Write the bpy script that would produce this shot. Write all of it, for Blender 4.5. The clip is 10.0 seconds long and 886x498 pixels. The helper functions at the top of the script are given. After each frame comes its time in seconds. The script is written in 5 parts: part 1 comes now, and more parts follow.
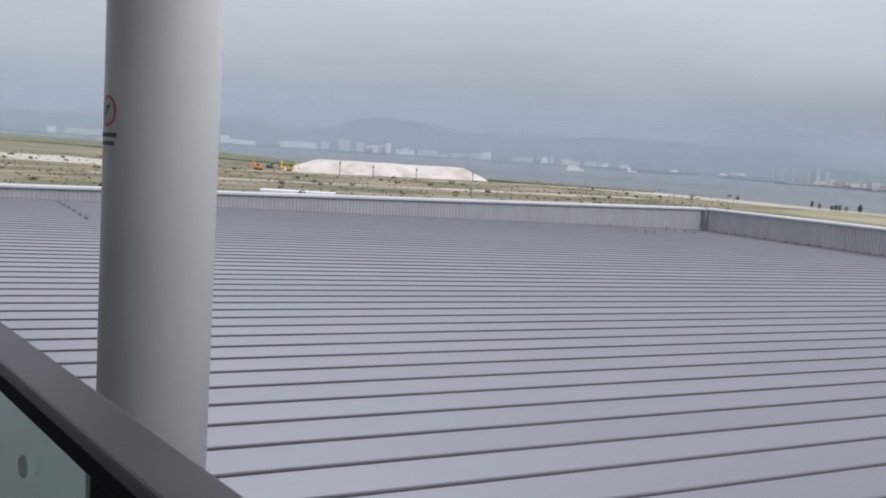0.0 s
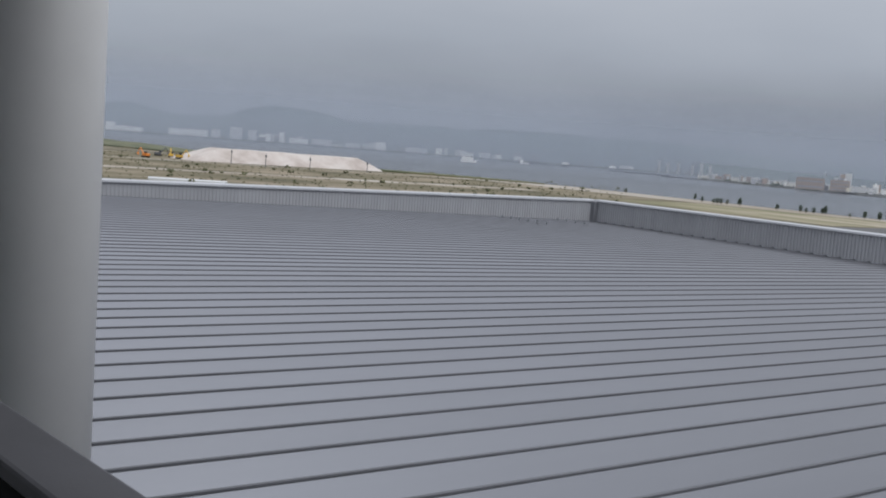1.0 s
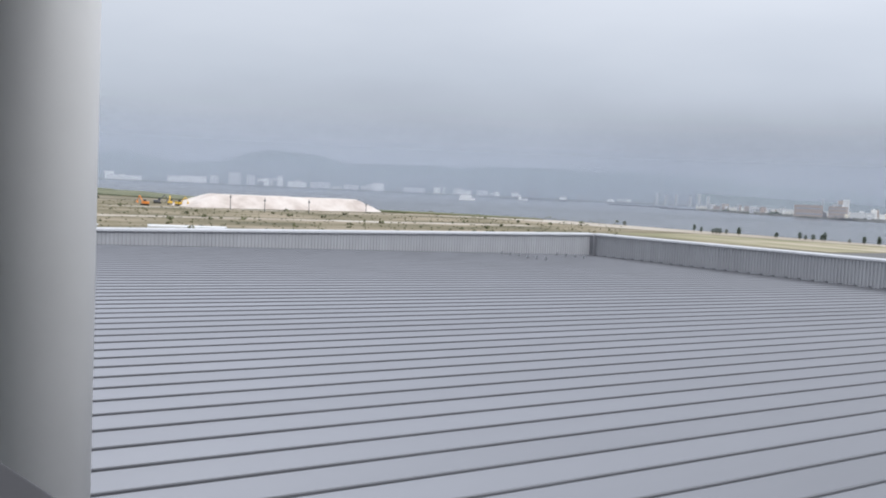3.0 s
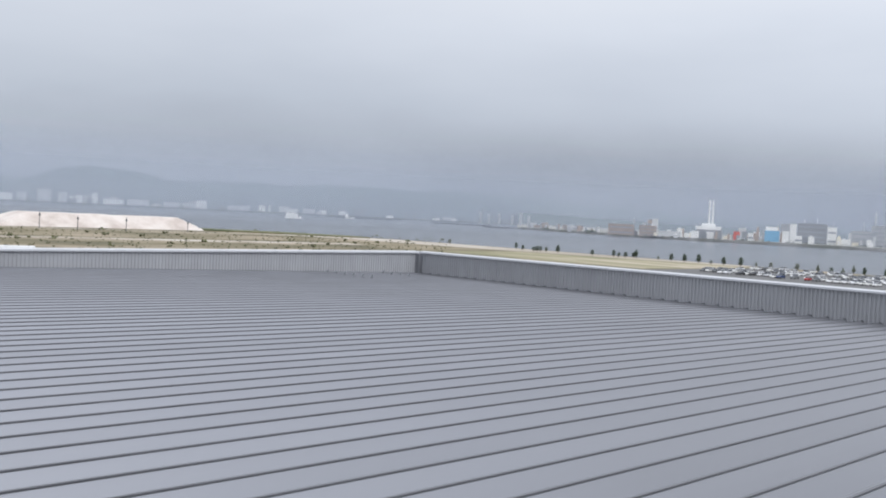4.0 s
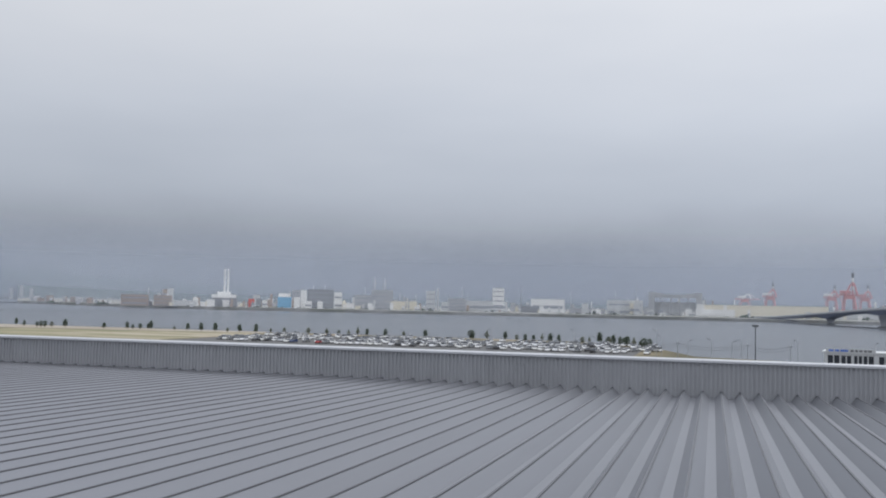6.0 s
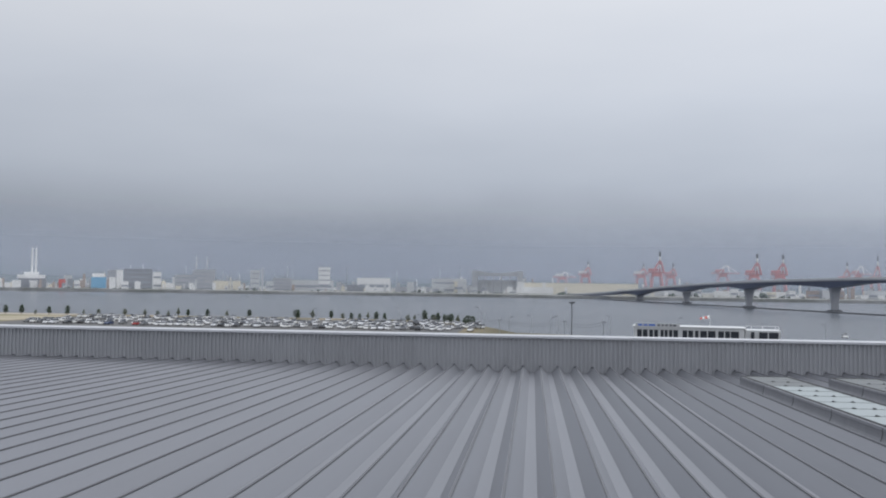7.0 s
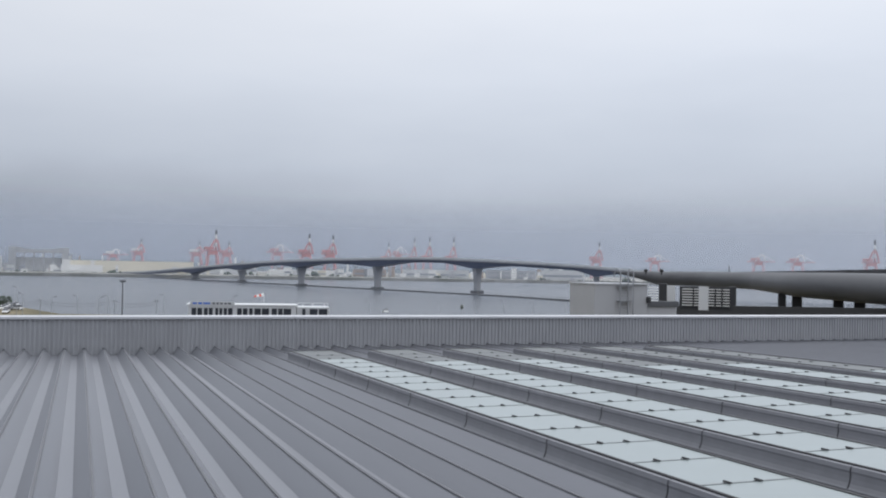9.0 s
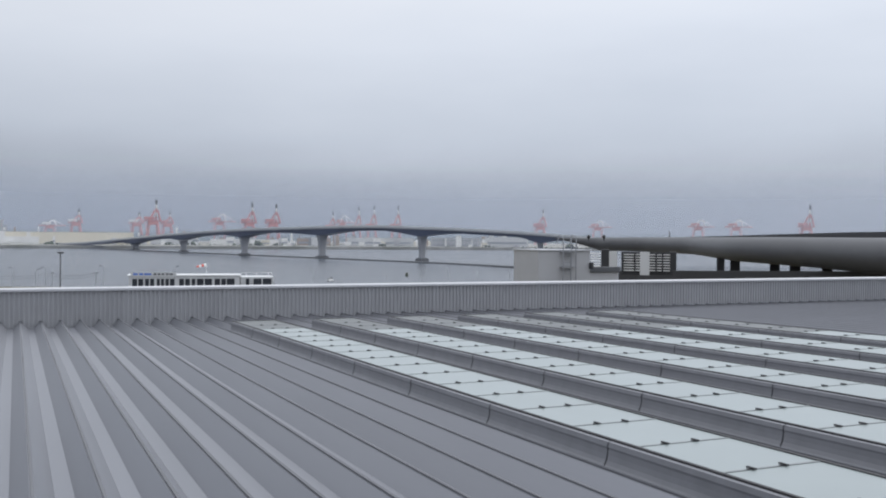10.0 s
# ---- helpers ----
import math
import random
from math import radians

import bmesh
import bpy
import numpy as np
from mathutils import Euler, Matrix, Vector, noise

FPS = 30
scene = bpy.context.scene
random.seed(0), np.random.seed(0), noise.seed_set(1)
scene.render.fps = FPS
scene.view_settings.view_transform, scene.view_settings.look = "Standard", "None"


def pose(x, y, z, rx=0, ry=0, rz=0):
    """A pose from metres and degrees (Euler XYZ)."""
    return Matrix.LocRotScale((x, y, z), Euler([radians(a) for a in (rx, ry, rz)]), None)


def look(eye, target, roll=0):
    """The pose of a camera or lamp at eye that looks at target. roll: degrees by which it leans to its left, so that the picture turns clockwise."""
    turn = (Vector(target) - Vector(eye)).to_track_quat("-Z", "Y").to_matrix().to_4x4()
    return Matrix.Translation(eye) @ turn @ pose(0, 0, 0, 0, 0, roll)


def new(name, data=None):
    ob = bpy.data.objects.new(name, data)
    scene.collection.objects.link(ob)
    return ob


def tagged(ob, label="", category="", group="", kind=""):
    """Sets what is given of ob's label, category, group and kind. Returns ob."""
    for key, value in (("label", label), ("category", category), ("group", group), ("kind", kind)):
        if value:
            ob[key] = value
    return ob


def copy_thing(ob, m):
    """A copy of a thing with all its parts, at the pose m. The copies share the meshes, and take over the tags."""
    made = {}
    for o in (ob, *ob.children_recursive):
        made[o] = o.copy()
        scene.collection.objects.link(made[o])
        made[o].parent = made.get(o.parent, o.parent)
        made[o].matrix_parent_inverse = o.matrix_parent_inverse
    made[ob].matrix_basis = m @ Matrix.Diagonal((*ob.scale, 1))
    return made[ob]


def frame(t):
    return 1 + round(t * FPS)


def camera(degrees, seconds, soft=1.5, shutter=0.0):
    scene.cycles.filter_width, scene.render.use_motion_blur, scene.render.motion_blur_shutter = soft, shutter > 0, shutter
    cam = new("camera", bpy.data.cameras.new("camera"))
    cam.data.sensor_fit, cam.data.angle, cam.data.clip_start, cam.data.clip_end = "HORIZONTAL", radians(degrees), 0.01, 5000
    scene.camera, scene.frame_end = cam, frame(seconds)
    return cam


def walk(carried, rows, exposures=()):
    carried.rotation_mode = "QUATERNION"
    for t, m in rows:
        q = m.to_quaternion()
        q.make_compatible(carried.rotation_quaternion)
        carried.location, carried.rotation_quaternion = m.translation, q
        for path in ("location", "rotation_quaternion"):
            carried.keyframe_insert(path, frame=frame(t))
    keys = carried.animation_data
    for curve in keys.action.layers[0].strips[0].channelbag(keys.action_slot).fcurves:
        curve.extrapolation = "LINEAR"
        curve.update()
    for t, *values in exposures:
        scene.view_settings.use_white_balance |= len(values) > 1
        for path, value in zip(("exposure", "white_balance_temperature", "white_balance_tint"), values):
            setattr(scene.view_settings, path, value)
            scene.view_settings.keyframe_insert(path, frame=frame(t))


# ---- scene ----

# camera: held behind a handrail and panned; the first eye is the origin
cam = camera(50.05, 10.0, soft=2.0)
PATH = [(0, pose(0, 0, 0, 84.24, -3.64, 61.38)),
        (0.5, pose(0, 0, -0.004, 83.41, -4.10, 58.30)),
        (1, pose(0, 0, -0.008, 84.11, -4.38, 55.04)),
        (1.5, pose(0, 0, -0.008, 84.85, -4.29, 55.77)),
        (2, pose(0, 0, -0.008, 85.31, -2.84, 56.19)),
        (2.2, pose(0, 0, -0.008, 85.61, -2.84, 56.09)),
        (3.3, pose(0.013, 0.045, -0.013, 87.47, -2.10, 53.25)),
        (3.5, pose(0.015, 0.06, -0.015, 87.64, -2.04, 50.13)),
        (4, pose(0.022, 0.06, -0.022, 88.05, -2.80, 44.50)),
        (4.5, pose(0.03, 0.06, -0.03, 88.62, -2.57, 39.93)),
        (5, pose(0.03, 0.06, -0.036, 90.05, -2.93, 33.50)),
        (5.2, pose(0.03, 0.06, -0.038, 90.49, -2.97, 30.49)),
        (6.3, pose(0.01, 0.06, -0.06, 93.38, -0.24, 11.23)),
        (6.5, pose(0.007, 0.06, -0.061, 92.96, 0.11, 9.00)),
        (7, pose(0, 0.06, -0.065, 92.12, -0.82, 5.42)),
        (7.5, pose(0.015, 0.06, -0.066, 92.42, -1.64, -2.15)),
        (8, pose(0.03, 0.06, -0.067, 93.03, -1.53, -9.86)),
        (8.5, pose(0.055, 0.06, -0.069, 91.57, -1.16, -18.34)),
        (9, pose(0.08, 0.06, -0.07, 91.24, -1.02, -20.92)),
        (9.2, pose(0.086, 0.06, -0.07, 91.38, -0.80, -20.00)),
        (9.5, pose(0.095, 0.06, -0.07, 90.86, -0.24, -20.75)),
        (10, pose(0.11, 0.06, -0.07, 89.34, -0.47, -24.25))]
walk(cam, PATH, exposures=((0, -0.05), (0.5, -0.30), (1.0, -0.46), (1.5, -0.42), (2.0, -0.01), (2.2, 0.04), (3.3, 0.14), (3.5, 0.12), (4.0, 0.06), (5.0, -0.02), (6.3, -0.31), (7.5, -0.31), (8.5, -0.20), (9.2, -0.16), (10, -0.14)))

# ---- world and light ----
SUN_EL, SUN_AZ = 48.0, -86.0
world = bpy.data.worlds.new("sky")
scene.world = world
world.use_nodes = True
wt = world.node_tree
wt.nodes.clear()


def wnode(kind, **kw):
    n = wt.nodes.new(kind)
    for k, v in kw.items():
        n.inputs[k].default_value = v
    return n


w_out = wnode("ShaderNodeOutputWorld")
w_bg = wnode("ShaderNodeBackground")
w_sky = wt.nodes.new("ShaderNodeTexSky")
w_sky.sky_type = "NISHITA"
w_sky.sun_disc = False
w_sky.sun_elevation = radians(SUN_EL)
w_sky.sun_rotation = radians(-SUN_AZ)
w_dim = wnode("ShaderNodeVectorMath")
w_dim.operation = "SCALE"
w_dim.inputs["Scale"].default_value = 0.05
w_co = wt.nodes.new("ShaderNodeTexCoord")
w_sep = wt.nodes.new("ShaderNodeSeparateXYZ")
w_map = wt.nodes.new("ShaderNodeMapping")
w_map.inputs["Scale"].default_value = (1.6, 1.6, 5.5)
w_noise = wnode("ShaderNodeTexNoise", Scale=1.5, Detail=5.0, Roughness=0.5)
w_wav = wt.nodes.new("ShaderNodeMath")
w_wav.operation = "MULTIPLY_ADD"
w_wav.inputs[1].default_value = 0.12
w_shift = wt.nodes.new("ShaderNodeMath")
w_shift.operation = "SUBTRACT"
w_shift.inputs[1].default_value = 0.06
w_ramp = wt.nodes.new("ShaderNodeValToRGB")
RAMP = ((0.0, (0.315, 0.348, 0.42)), (0.03, (0.35, 0.383, 0.455)), (0.10, (0.50, 0.545, 0.63)), (0.2, (0.66, 0.703, 0.785)), (0.34, (0.86, 0.885, 0.94)), (0.7, (0.72, 0.75, 0.81)))
while len(w_ramp.color_ramp.elements) < len(RAMP):
    w_ramp.color_ramp.elements.new(0.5)
for e, (p, c) in zip(w_ramp.color_ramp.elements, RAMP):
    e.position, e.color = p, (*c, 1)
# an overcast sky is brightest overhead
w_zen = wt.nodes.new("ShaderNodeMapRange")
w_zen.interpolation_type = "SMOOTHSTEP"
for key, value in (("From Min", 0.30), ("From Max", 0.95), ("To Min", 1.17), ("To Max", 2.6)):
    w_zen.inputs[key].default_value = value
# darker rain cloud low over the northern hills
BANK_AZ = radians(24)
w_dot = wt.nodes.new("ShaderNodeVectorMath")
w_dot.operation = "DOT_PRODUCT"
w_dot.inputs[1].default_value = (-math.sin(BANK_AZ), math.cos(BANK_AZ), 0)
w_wide = wt.nodes.new("ShaderNodeMapRange")
w_low = wt.nodes.new("ShaderNodeMapRange")
for node, rows in ((w_wide, (math.cos(radians(27)), 0.995, 0.0, 1.0)), (w_low, (0.0, 0.13, 0.34, 0.0))):
    node.interpolation_type = "SMOOTHSTEP"
    for key, value in zip(("From Min", "From Max", "To Min", "To Max"), rows):
        node.inputs[key].default_value = value
w_bank = wt.nodes.new("ShaderNodeMath")
w_bank.operation = "MULTIPLY"
w_clear = wt.nodes.new("ShaderNodeMath")
w_clear.operation = "SUBTRACT"
w_clear.inputs[0].default_value = 1.0
w_pow = wt.nodes.new("ShaderNodeMath")
w_pow.operation = "MULTIPLY"
# thinner cloud towards the veiled sun in the east
w_side = wt.nodes.new("ShaderNodeMapRange")
for key, value in (("From Min", -0.9), ("From Max", 0.6), ("To Min", 0.89), ("To Max", 1.14)):
    w_side.inputs[key].default_value = value
w_east = wt.nodes.new("ShaderNodeMath")
w_east.operation = "MULTIPLY"
w_mix = wt.nodes.new("ShaderNodeMixRGB")
w_mix.inputs[0].default_value = 0.12
for a, b in ((w_co.outputs["Generated"], w_sep.inputs[0]), (w_co.outputs["Generated"], w_map.inputs[0]), (w_map.outputs[0], w_noise.inputs["Vector"]),
             (w_noise.outputs[0], w_wav.inputs[0]), (w_sep.outputs["Z"], w_wav.inputs[2]), (w_wav.outputs[0], w_shift.inputs[0]),
             (w_shift.outputs[0], w_ramp.inputs[0]), (w_ramp.outputs[0], w_mix.inputs[1]), (w_sky.outputs[0], w_dim.inputs[0]),
             (w_dim.outputs[0], w_mix.inputs[2]), (w_mix.outputs[0], w_bg.inputs[0]), (w_sep.outputs["Z"], w_zen.inputs["Value"]),
             (w_co.outputs["Generated"], w_dot.inputs[0]), (w_dot.outputs["Value"], w_wide.inputs["Value"]), (w_sep.outputs["Z"], w_low.inputs["Value"]), (w_wide.outputs[0], w_bank.inputs[0]), (w_low.outputs[0], w_bank.inputs[1]), (w_bank.outputs[0], w_clear.inputs[1]),
             (w_zen.outputs[0], w_pow.inputs[0]), (w_clear.outputs[0], w_pow.inputs[1]), (w_sep.outputs["X"], w_side.inputs["Value"]), (w_pow.outputs[0], w_east.inputs[0]), (w_side.outputs[0], w_east.inputs[1]), (w_east.outputs[0], w_bg.inputs[1]), (w_bg.outputs[0], w_out.inputs[0])):
    wt.links.new(a, b)

sun = new("sun", bpy.data.lights.new("sun", "SUN"))
sun.data.energy, sun.data.angle, sun.data.color = 1.2, radians(25), (1.0, 0.99, 0.975)
sa, se = radians(SUN_AZ), radians(SUN_EL)
sun.matrix_world = look((-40 * math.sin(sa) * math.cos(se), 40 * math.cos(sa) * math.cos(se), 40 * math.sin(se)), (0, 0, 0))


# ---- materials ----
def material(name, color, rough=0.6, metal=0.0, var=0.12, scale=6.0, bump=0.0, bump_scale=40.0, coarse=0.4, stretch=(1, 1, 1), per_piece=0.0, spec=0.5, island=0.0):
    """Painted, metal or mineral surface: fine grain and broad stains in colour and gloss."""
    m = bpy.data.materials.new(name)
    m.use_nodes = True
    nt = m.node_tree
    b = nt.nodes["Principled BSDF"]
    b.inputs["Roughness"].default_value = rough
    b.inputs["Metallic"].default_value = metal
    b.inputs["Specular IOR Level"].default_value = spec
    co = nt.nodes.new("ShaderNodeTexCoord")
    mp = nt.nodes.new("ShaderNodeMapping")
    mp.inputs["Scale"].default_value = stretch
    nt.links.new(co.outputs["Object"], mp.inputs[0])
    src = mp.outputs[0]
    if per_piece or island:
        add = nt.nodes.new("ShaderNodeVectorMath")
        rnd = nt.nodes.new("ShaderNodeObjectInfo").outputs["Random"] if per_piece else nt.nodes.new("ShaderNodeNewGeometry").outputs["Random Per Island"]
        mul = nt.nodes.new("ShaderNodeMath")
        mul.operation = "MULTIPLY"
        mul.inputs[1].default_value = 91.0
        nt.links.new(rnd, mul.inputs[0])
        nt.links.new(src, add.inputs[0])
        nt.links.new(mul.outputs[0], add.inputs[1])
        src = add.outputs[0]
    fine = nt.nodes.new("ShaderNodeTexNoise")
    fine.inputs["Scale"].default_value, fine.inputs["Detail"].default_value = scale, 6
    wide = nt.nodes.new("ShaderNodeTexNoise")
    wide.inputs["Scale"].default_value, wide.inputs["Detail"].default_value = scale * 0.13, 3
    for n in (fine, wide):
        nt.links.new(src, n.inputs["Vector"])
    blend = nt.nodes.new("ShaderNodeMath")
    blend.operation = "MULTIPLY_ADD"
    blend.inputs[1].default_value = coarse
    keep = nt.nodes.new("ShaderNodeMath")
    keep.operation = "MULTIPLY"
    keep.inputs[1].default_value = 1 - coarse
    nt.links.new(fine.outputs[0], keep.inputs[0])
    nt.links.new(wide.outputs[0], blend.inputs[0])
    nt.links.new(keep.outputs[0], blend.inputs[2])
    val = blend.outputs[0]
    if per_piece or island:
        pv = nt.nodes.new("ShaderNodeMath")
        pv.operation = "MULTIPLY_ADD"
        pv.inputs[1].default_value = per_piece or island
        nt.links.new(rnd, pv.inputs[0])
        nt.links.new(val, pv.inputs[2])
        val = pv.outputs[0]
    ramp = nt.nodes.new("ShaderNodeValToRGB")
    lo, hi = ramp.color_ramp.elements
    lo.position, hi.position = 0.3, 0.7 + (per_piece or island)
    lo.color = (*[max(0, c * (1 - var)) for c in color], 1)
    hi.color = (*[min(1, c * (1 + var)) for c in color], 1)
    nt.links.new(val, ramp.inputs[0])
    nt.links.new(ramp.outputs[0], b.inputs["Base Color"])
    if bump:
        bn = nt.nodes.new("ShaderNodeTexNoise")
        bn.inputs["Scale"].default_value, bn.inputs["Detail"].default_value = bump_scale, 4
        nt.links.new(src, bn.inputs["Vector"])
        bp = nt.nodes.new("ShaderNodeBump")
        bp.inputs["Strength"].default_value, bp.inputs["Distance"].default_value = bump, 0.3 / bump_scale
        nt.links.new(bn.outputs[0], bp.inputs["Height"])
        nt.links.new(bp.outputs[0], b.inputs["Normal"])
    return m


def two_tone(name, c1, c2, c3, scale, rough=0.9, stretch=(1, 1, 1), detail=8.0, bump=0.0):
    """Ground with three mingled colours in patches."""
    m = material(name, c1, rough, var=0.2, scale=scale, bump=bump, bump_scale=scale * 3)
    nt = m.node_tree
    b = nt.nodes["Principled BSDF"]
    co = nt.nodes.new("ShaderNodeTexCoord")
    mp = nt.nodes.new("ShaderNodeMapping")
    mp.inputs["Scale"].default_value = stretch
    nz = nt.nodes.new("ShaderNodeTexNoise")
    nz.inputs["Scale"].default_value, nz.inputs["Detail"].default_value, nz.inputs["Roughness"].default_value = scale * 0.2, detail, 0.62
    rp = nt.nodes.new("ShaderNodeValToRGB")
    rp.color_ramp.elements.new(0.5)
    for e, (p, c) in zip(rp.color_ramp.elements, ((0.38, c1), (0.5, c2), (0.62, c3))):
        e.position, e.color = p, (*c, 1)
    nt.links.new(co.outputs["Object"], mp.inputs[0])
    nt.links.new(mp.outputs[0], nz.inputs["Vector"])
    nt.links.new(nz.outputs[0], rp.inputs[0])
    nt.links.new(rp.outputs[0], b.inputs["Base Color"])
    return m


ROOF_STEEL = material("roof steel", (0.222, 0.229, 0.252), 0.40, 0.62, 0.08, 1.4, 0.05, 14, 0.5, (1.0, 0.16, 1.0), per_piece=0.08, spec=0.4)
# dark base colour stands for the shade along the standing seams
SEAM_SHADE = material("shaded seam steel", (0.105, 0.108, 0.12), 0.6, 0.0, 0.2, 3.0, stretch=(1, 0.2, 1))
WALL_STEEL = material("parapet steel", (0.335, 0.342, 0.362), 0.55, 0.0, 0.10, 3.0, stretch=(1, 1, 0.3), per_piece=0.12)
CAP_STEEL = material("cap steel", (0.47, 0.478, 0.505), 0.4, 0.0, 0.08, 2.0)
CURB_STEEL = material("curb steel", (0.178, 0.183, 0.20), 0.45, 0.15, 0.12, 4.0, 0.1, 8)
BAR_STEEL = material("glazing bar steel", (0.19, 0.205, 0.21), 0.5, 0.0, 0.15, 5.0)
DARK_LINE = material("black gasket", (0.03, 0.03, 0.033), 0.6, 0.0, 0.2, 5.0)
PANE = material("frosted pane", (0.27, 0.308, 0.312), 0.35, 0.0, 0.05, 2.0, per_piece=0.15)
PANE_DARK = material("dark pane", (0.095, 0.105, 0.106), 0.4, 0.0, 0.12, 2.0, per_piece=0.2)
COLUMN_PAINT = material("column paint", (0.65, 0.64, 0.625), 0.5, 0.0, 0.07, 2.2, 0.05, 60)
RAIL_METAL = material("rail metal", (0.10, 0.097, 0.108), 0.42, 0.35, 0.2, 7.0, 0.08, 160)
BLACK_METAL = material("black metal", (0.008, 0.008, 0.009), 0.8, 0.0, 0.3, 9.0, spec=0.15)
CONCRETE = material("concrete", (0.34, 0.34, 0.33), 0.85, 0.0, 0.15, 2.0, 0.2, 30)
WHITE = material("white paint", (0.78, 0.78, 0.77), 0.5, 0.0, 0.08, 0.6)

EDGE = material("ground glass edge", (0.24, 0.30, 0.29), 0.35, 0.0, 0.25, 30.0)
GREYWHITE = material("grey white paint", (0.55, 0.56, 0.57), 0.6, 0.0, 0.08, 0.5)
MIDGREY = material("mid grey paint", (0.25, 0.26, 0.28), 0.6, 0.0, 0.12, 0.5)
DARKGREY = material("dark grey paint", (0.09, 0.095, 0.105), 0.6, 0.0, 0.15, 0.5)
# base colour darkened all over for the shade under the swept roof edge
SOFFIT = material("shaded roof edge paint", (0.05, 0.052, 0.058), 0.5, 0.0, 0.1, 1.0)
CREAM = material("cream paint", (0.72, 0.67, 0.55), 0.7, 0.0, 0.08, 0.2)
BROWN = material("brown tile", (0.36, 0.29, 0.25), 0.7, 0.0, 0.12, 0.2)
BLUE = material("blue paint", (0.17, 0.42, 0.64), 0.5, 0.0, 0.1, 0.2)
RED = material("red paint", (0.60, 0.08, 0.05), 0.5, 0.0, 0.12, 0.2)
CRANE_RED = material("pale crane red", (0.53, 0.24, 0.24), 0.6, 0.0, 0.15, 0.1)
ORANGE = material("orange paint", (0.70, 0.22, 0.03), 0.5, 0.0, 0.1, 0.6)
YELLOW = material("yellow paint", (0.65, 0.40, 0.05), 0.5, 0.0, 0.1, 0.6)
RUBBER = material("rubber", (0.02, 0.02, 0.02), 0.8, 0.0, 0.2, 3.0)
NEARBLACK = material("near black paint", (0.028, 0.029, 0.033), 0.6, 0.0, 0.2, 0.6)
WINDOW = material("dark window", (0.03, 0.035, 0.045), 0.15, 0.0, 0.2, 0.5)
BRIDGE_STEEL = material("bridge steel", (0.062, 0.08, 0.14), 0.5, 0.0, 0.12, 0.05)
PIER = material("pier concrete", (0.29, 0.30, 0.325), 0.85, 0.0, 0.12, 0.1)
BARK = material("bark", (0.09, 0.07, 0.05), 0.9, 0.0, 0.25, 4.0)
LEAF = material("leaves", (0.035, 0.055, 0.028), 0.7, 0.0, 0.45, 1.2, island=0.3)
LEAF_PALE = material("pale leaves", (0.09, 0.10, 0.06), 0.7, 0.0, 0.4, 1.2, island=0.3)
SCRUB = material("olive scrub", (0.085, 0.088, 0.042), 0.8, 0.0, 0.5, 1.2, island=0.4)
SAND = two_tone("sand", (0.40, 0.345, 0.31), (0.49, 0.435, 0.40), (0.54, 0.495, 0.46), 0.35, bump=0.2)
GRASS = two_tone("dry grass", (0.082, 0.072, 0.036), (0.145, 0.122, 0.068), (0.25, 0.205, 0.145), 0.22, stretch=(0.8, 0.40, 1), bump=0.3)
BARE = two_tone("bare soil", (0.27, 0.232, 0.185), (0.35, 0.31, 0.262), (0.43, 0.395, 0.35), 0.12, stretch=(0.4, 1.2, 1))
VERGE = two_tone("patchy verge", (0.13, 0.13, 0.06), (0.22, 0.20, 0.115), (0.35, 0.305, 0.235), 0.2, stretch=(0.4, 1.2, 1))
BERM = two_tone("green berm", (0.06, 0.075, 0.03), (0.10, 0.11, 0.05), (0.15, 0.14, 0.07), 0.2)
QUAY = two_tone("far quay ground", (0.14, 0.14, 0.10), (0.24, 0.23, 0.20), (0.34, 0.33, 0.31), 0.08)
ASPHALT = material("asphalt", (0.10, 0.10, 0.10), 0.9, 0.0, 0.25, 0.4)
HILL = material("wooded hill", (0.05, 0.075, 0.06), 0.95, 0.0, 0.4, 0.01, coarse=0.5)
CLADDING = material("light cladding", (0.38, 0.387, 0.405), 0.55, 0.0, 0.06, 0.8)


def water_material():
    m = material("sea water", (0.035, 0.046, 0.06), 0.25, 0.0, 0.15, 0.01, coarse=0.5)
    nt = m.node_tree
    b = nt.nodes["Principled BSDF"]
    co = nt.nodes.new("ShaderNodeTexCoord")
    mp = nt.nodes.new("ShaderNodeMapping")
    mp.inputs["Scale"].default_value = (0.12, 0.3, 1)
    nz = nt.nodes.new("ShaderNodeTexNoise")
    nz.inputs["Scale"].default_value, nz.inputs["Detail"].default_value = 1.0, 8
    bp = nt.nodes.new("ShaderNodeBump")
    bp.inputs["Strength"].default_value, bp.inputs["Distance"].default_value = 0.5, 0.6
    nt.links.new(co.outputs["Object"], mp.inputs[0])
    nt.links.new(mp.outputs[0], nz.inputs["Vector"])
    nt.links.new(nz.outputs[0], bp.inputs["Height"])
    nt.links.new(bp.outputs[0], b.inputs["Normal"])
    return m


WATER = water_material()


def glass_material(name, tint, rough=0.03):
    m = bpy.data.materials.new(name)
    m.use_nodes = True
    nt = m.node_tree
    b = nt.nodes["Principled BSDF"]
    b.inputs["Base Color"].default_value = (*tint, 1)
    b.inputs["Transmission Weight"].default_value = 1.0
    b.inputs["Roughness"].default_value = rough
    b.inputs["IOR"].default_value = 1.45
    return m


GLASS = glass_material("rail glass", (0.80, 0.87, 0.85))
FILM = glass_material("frosted film", (0.66, 0.76, 0.74), 0.45)


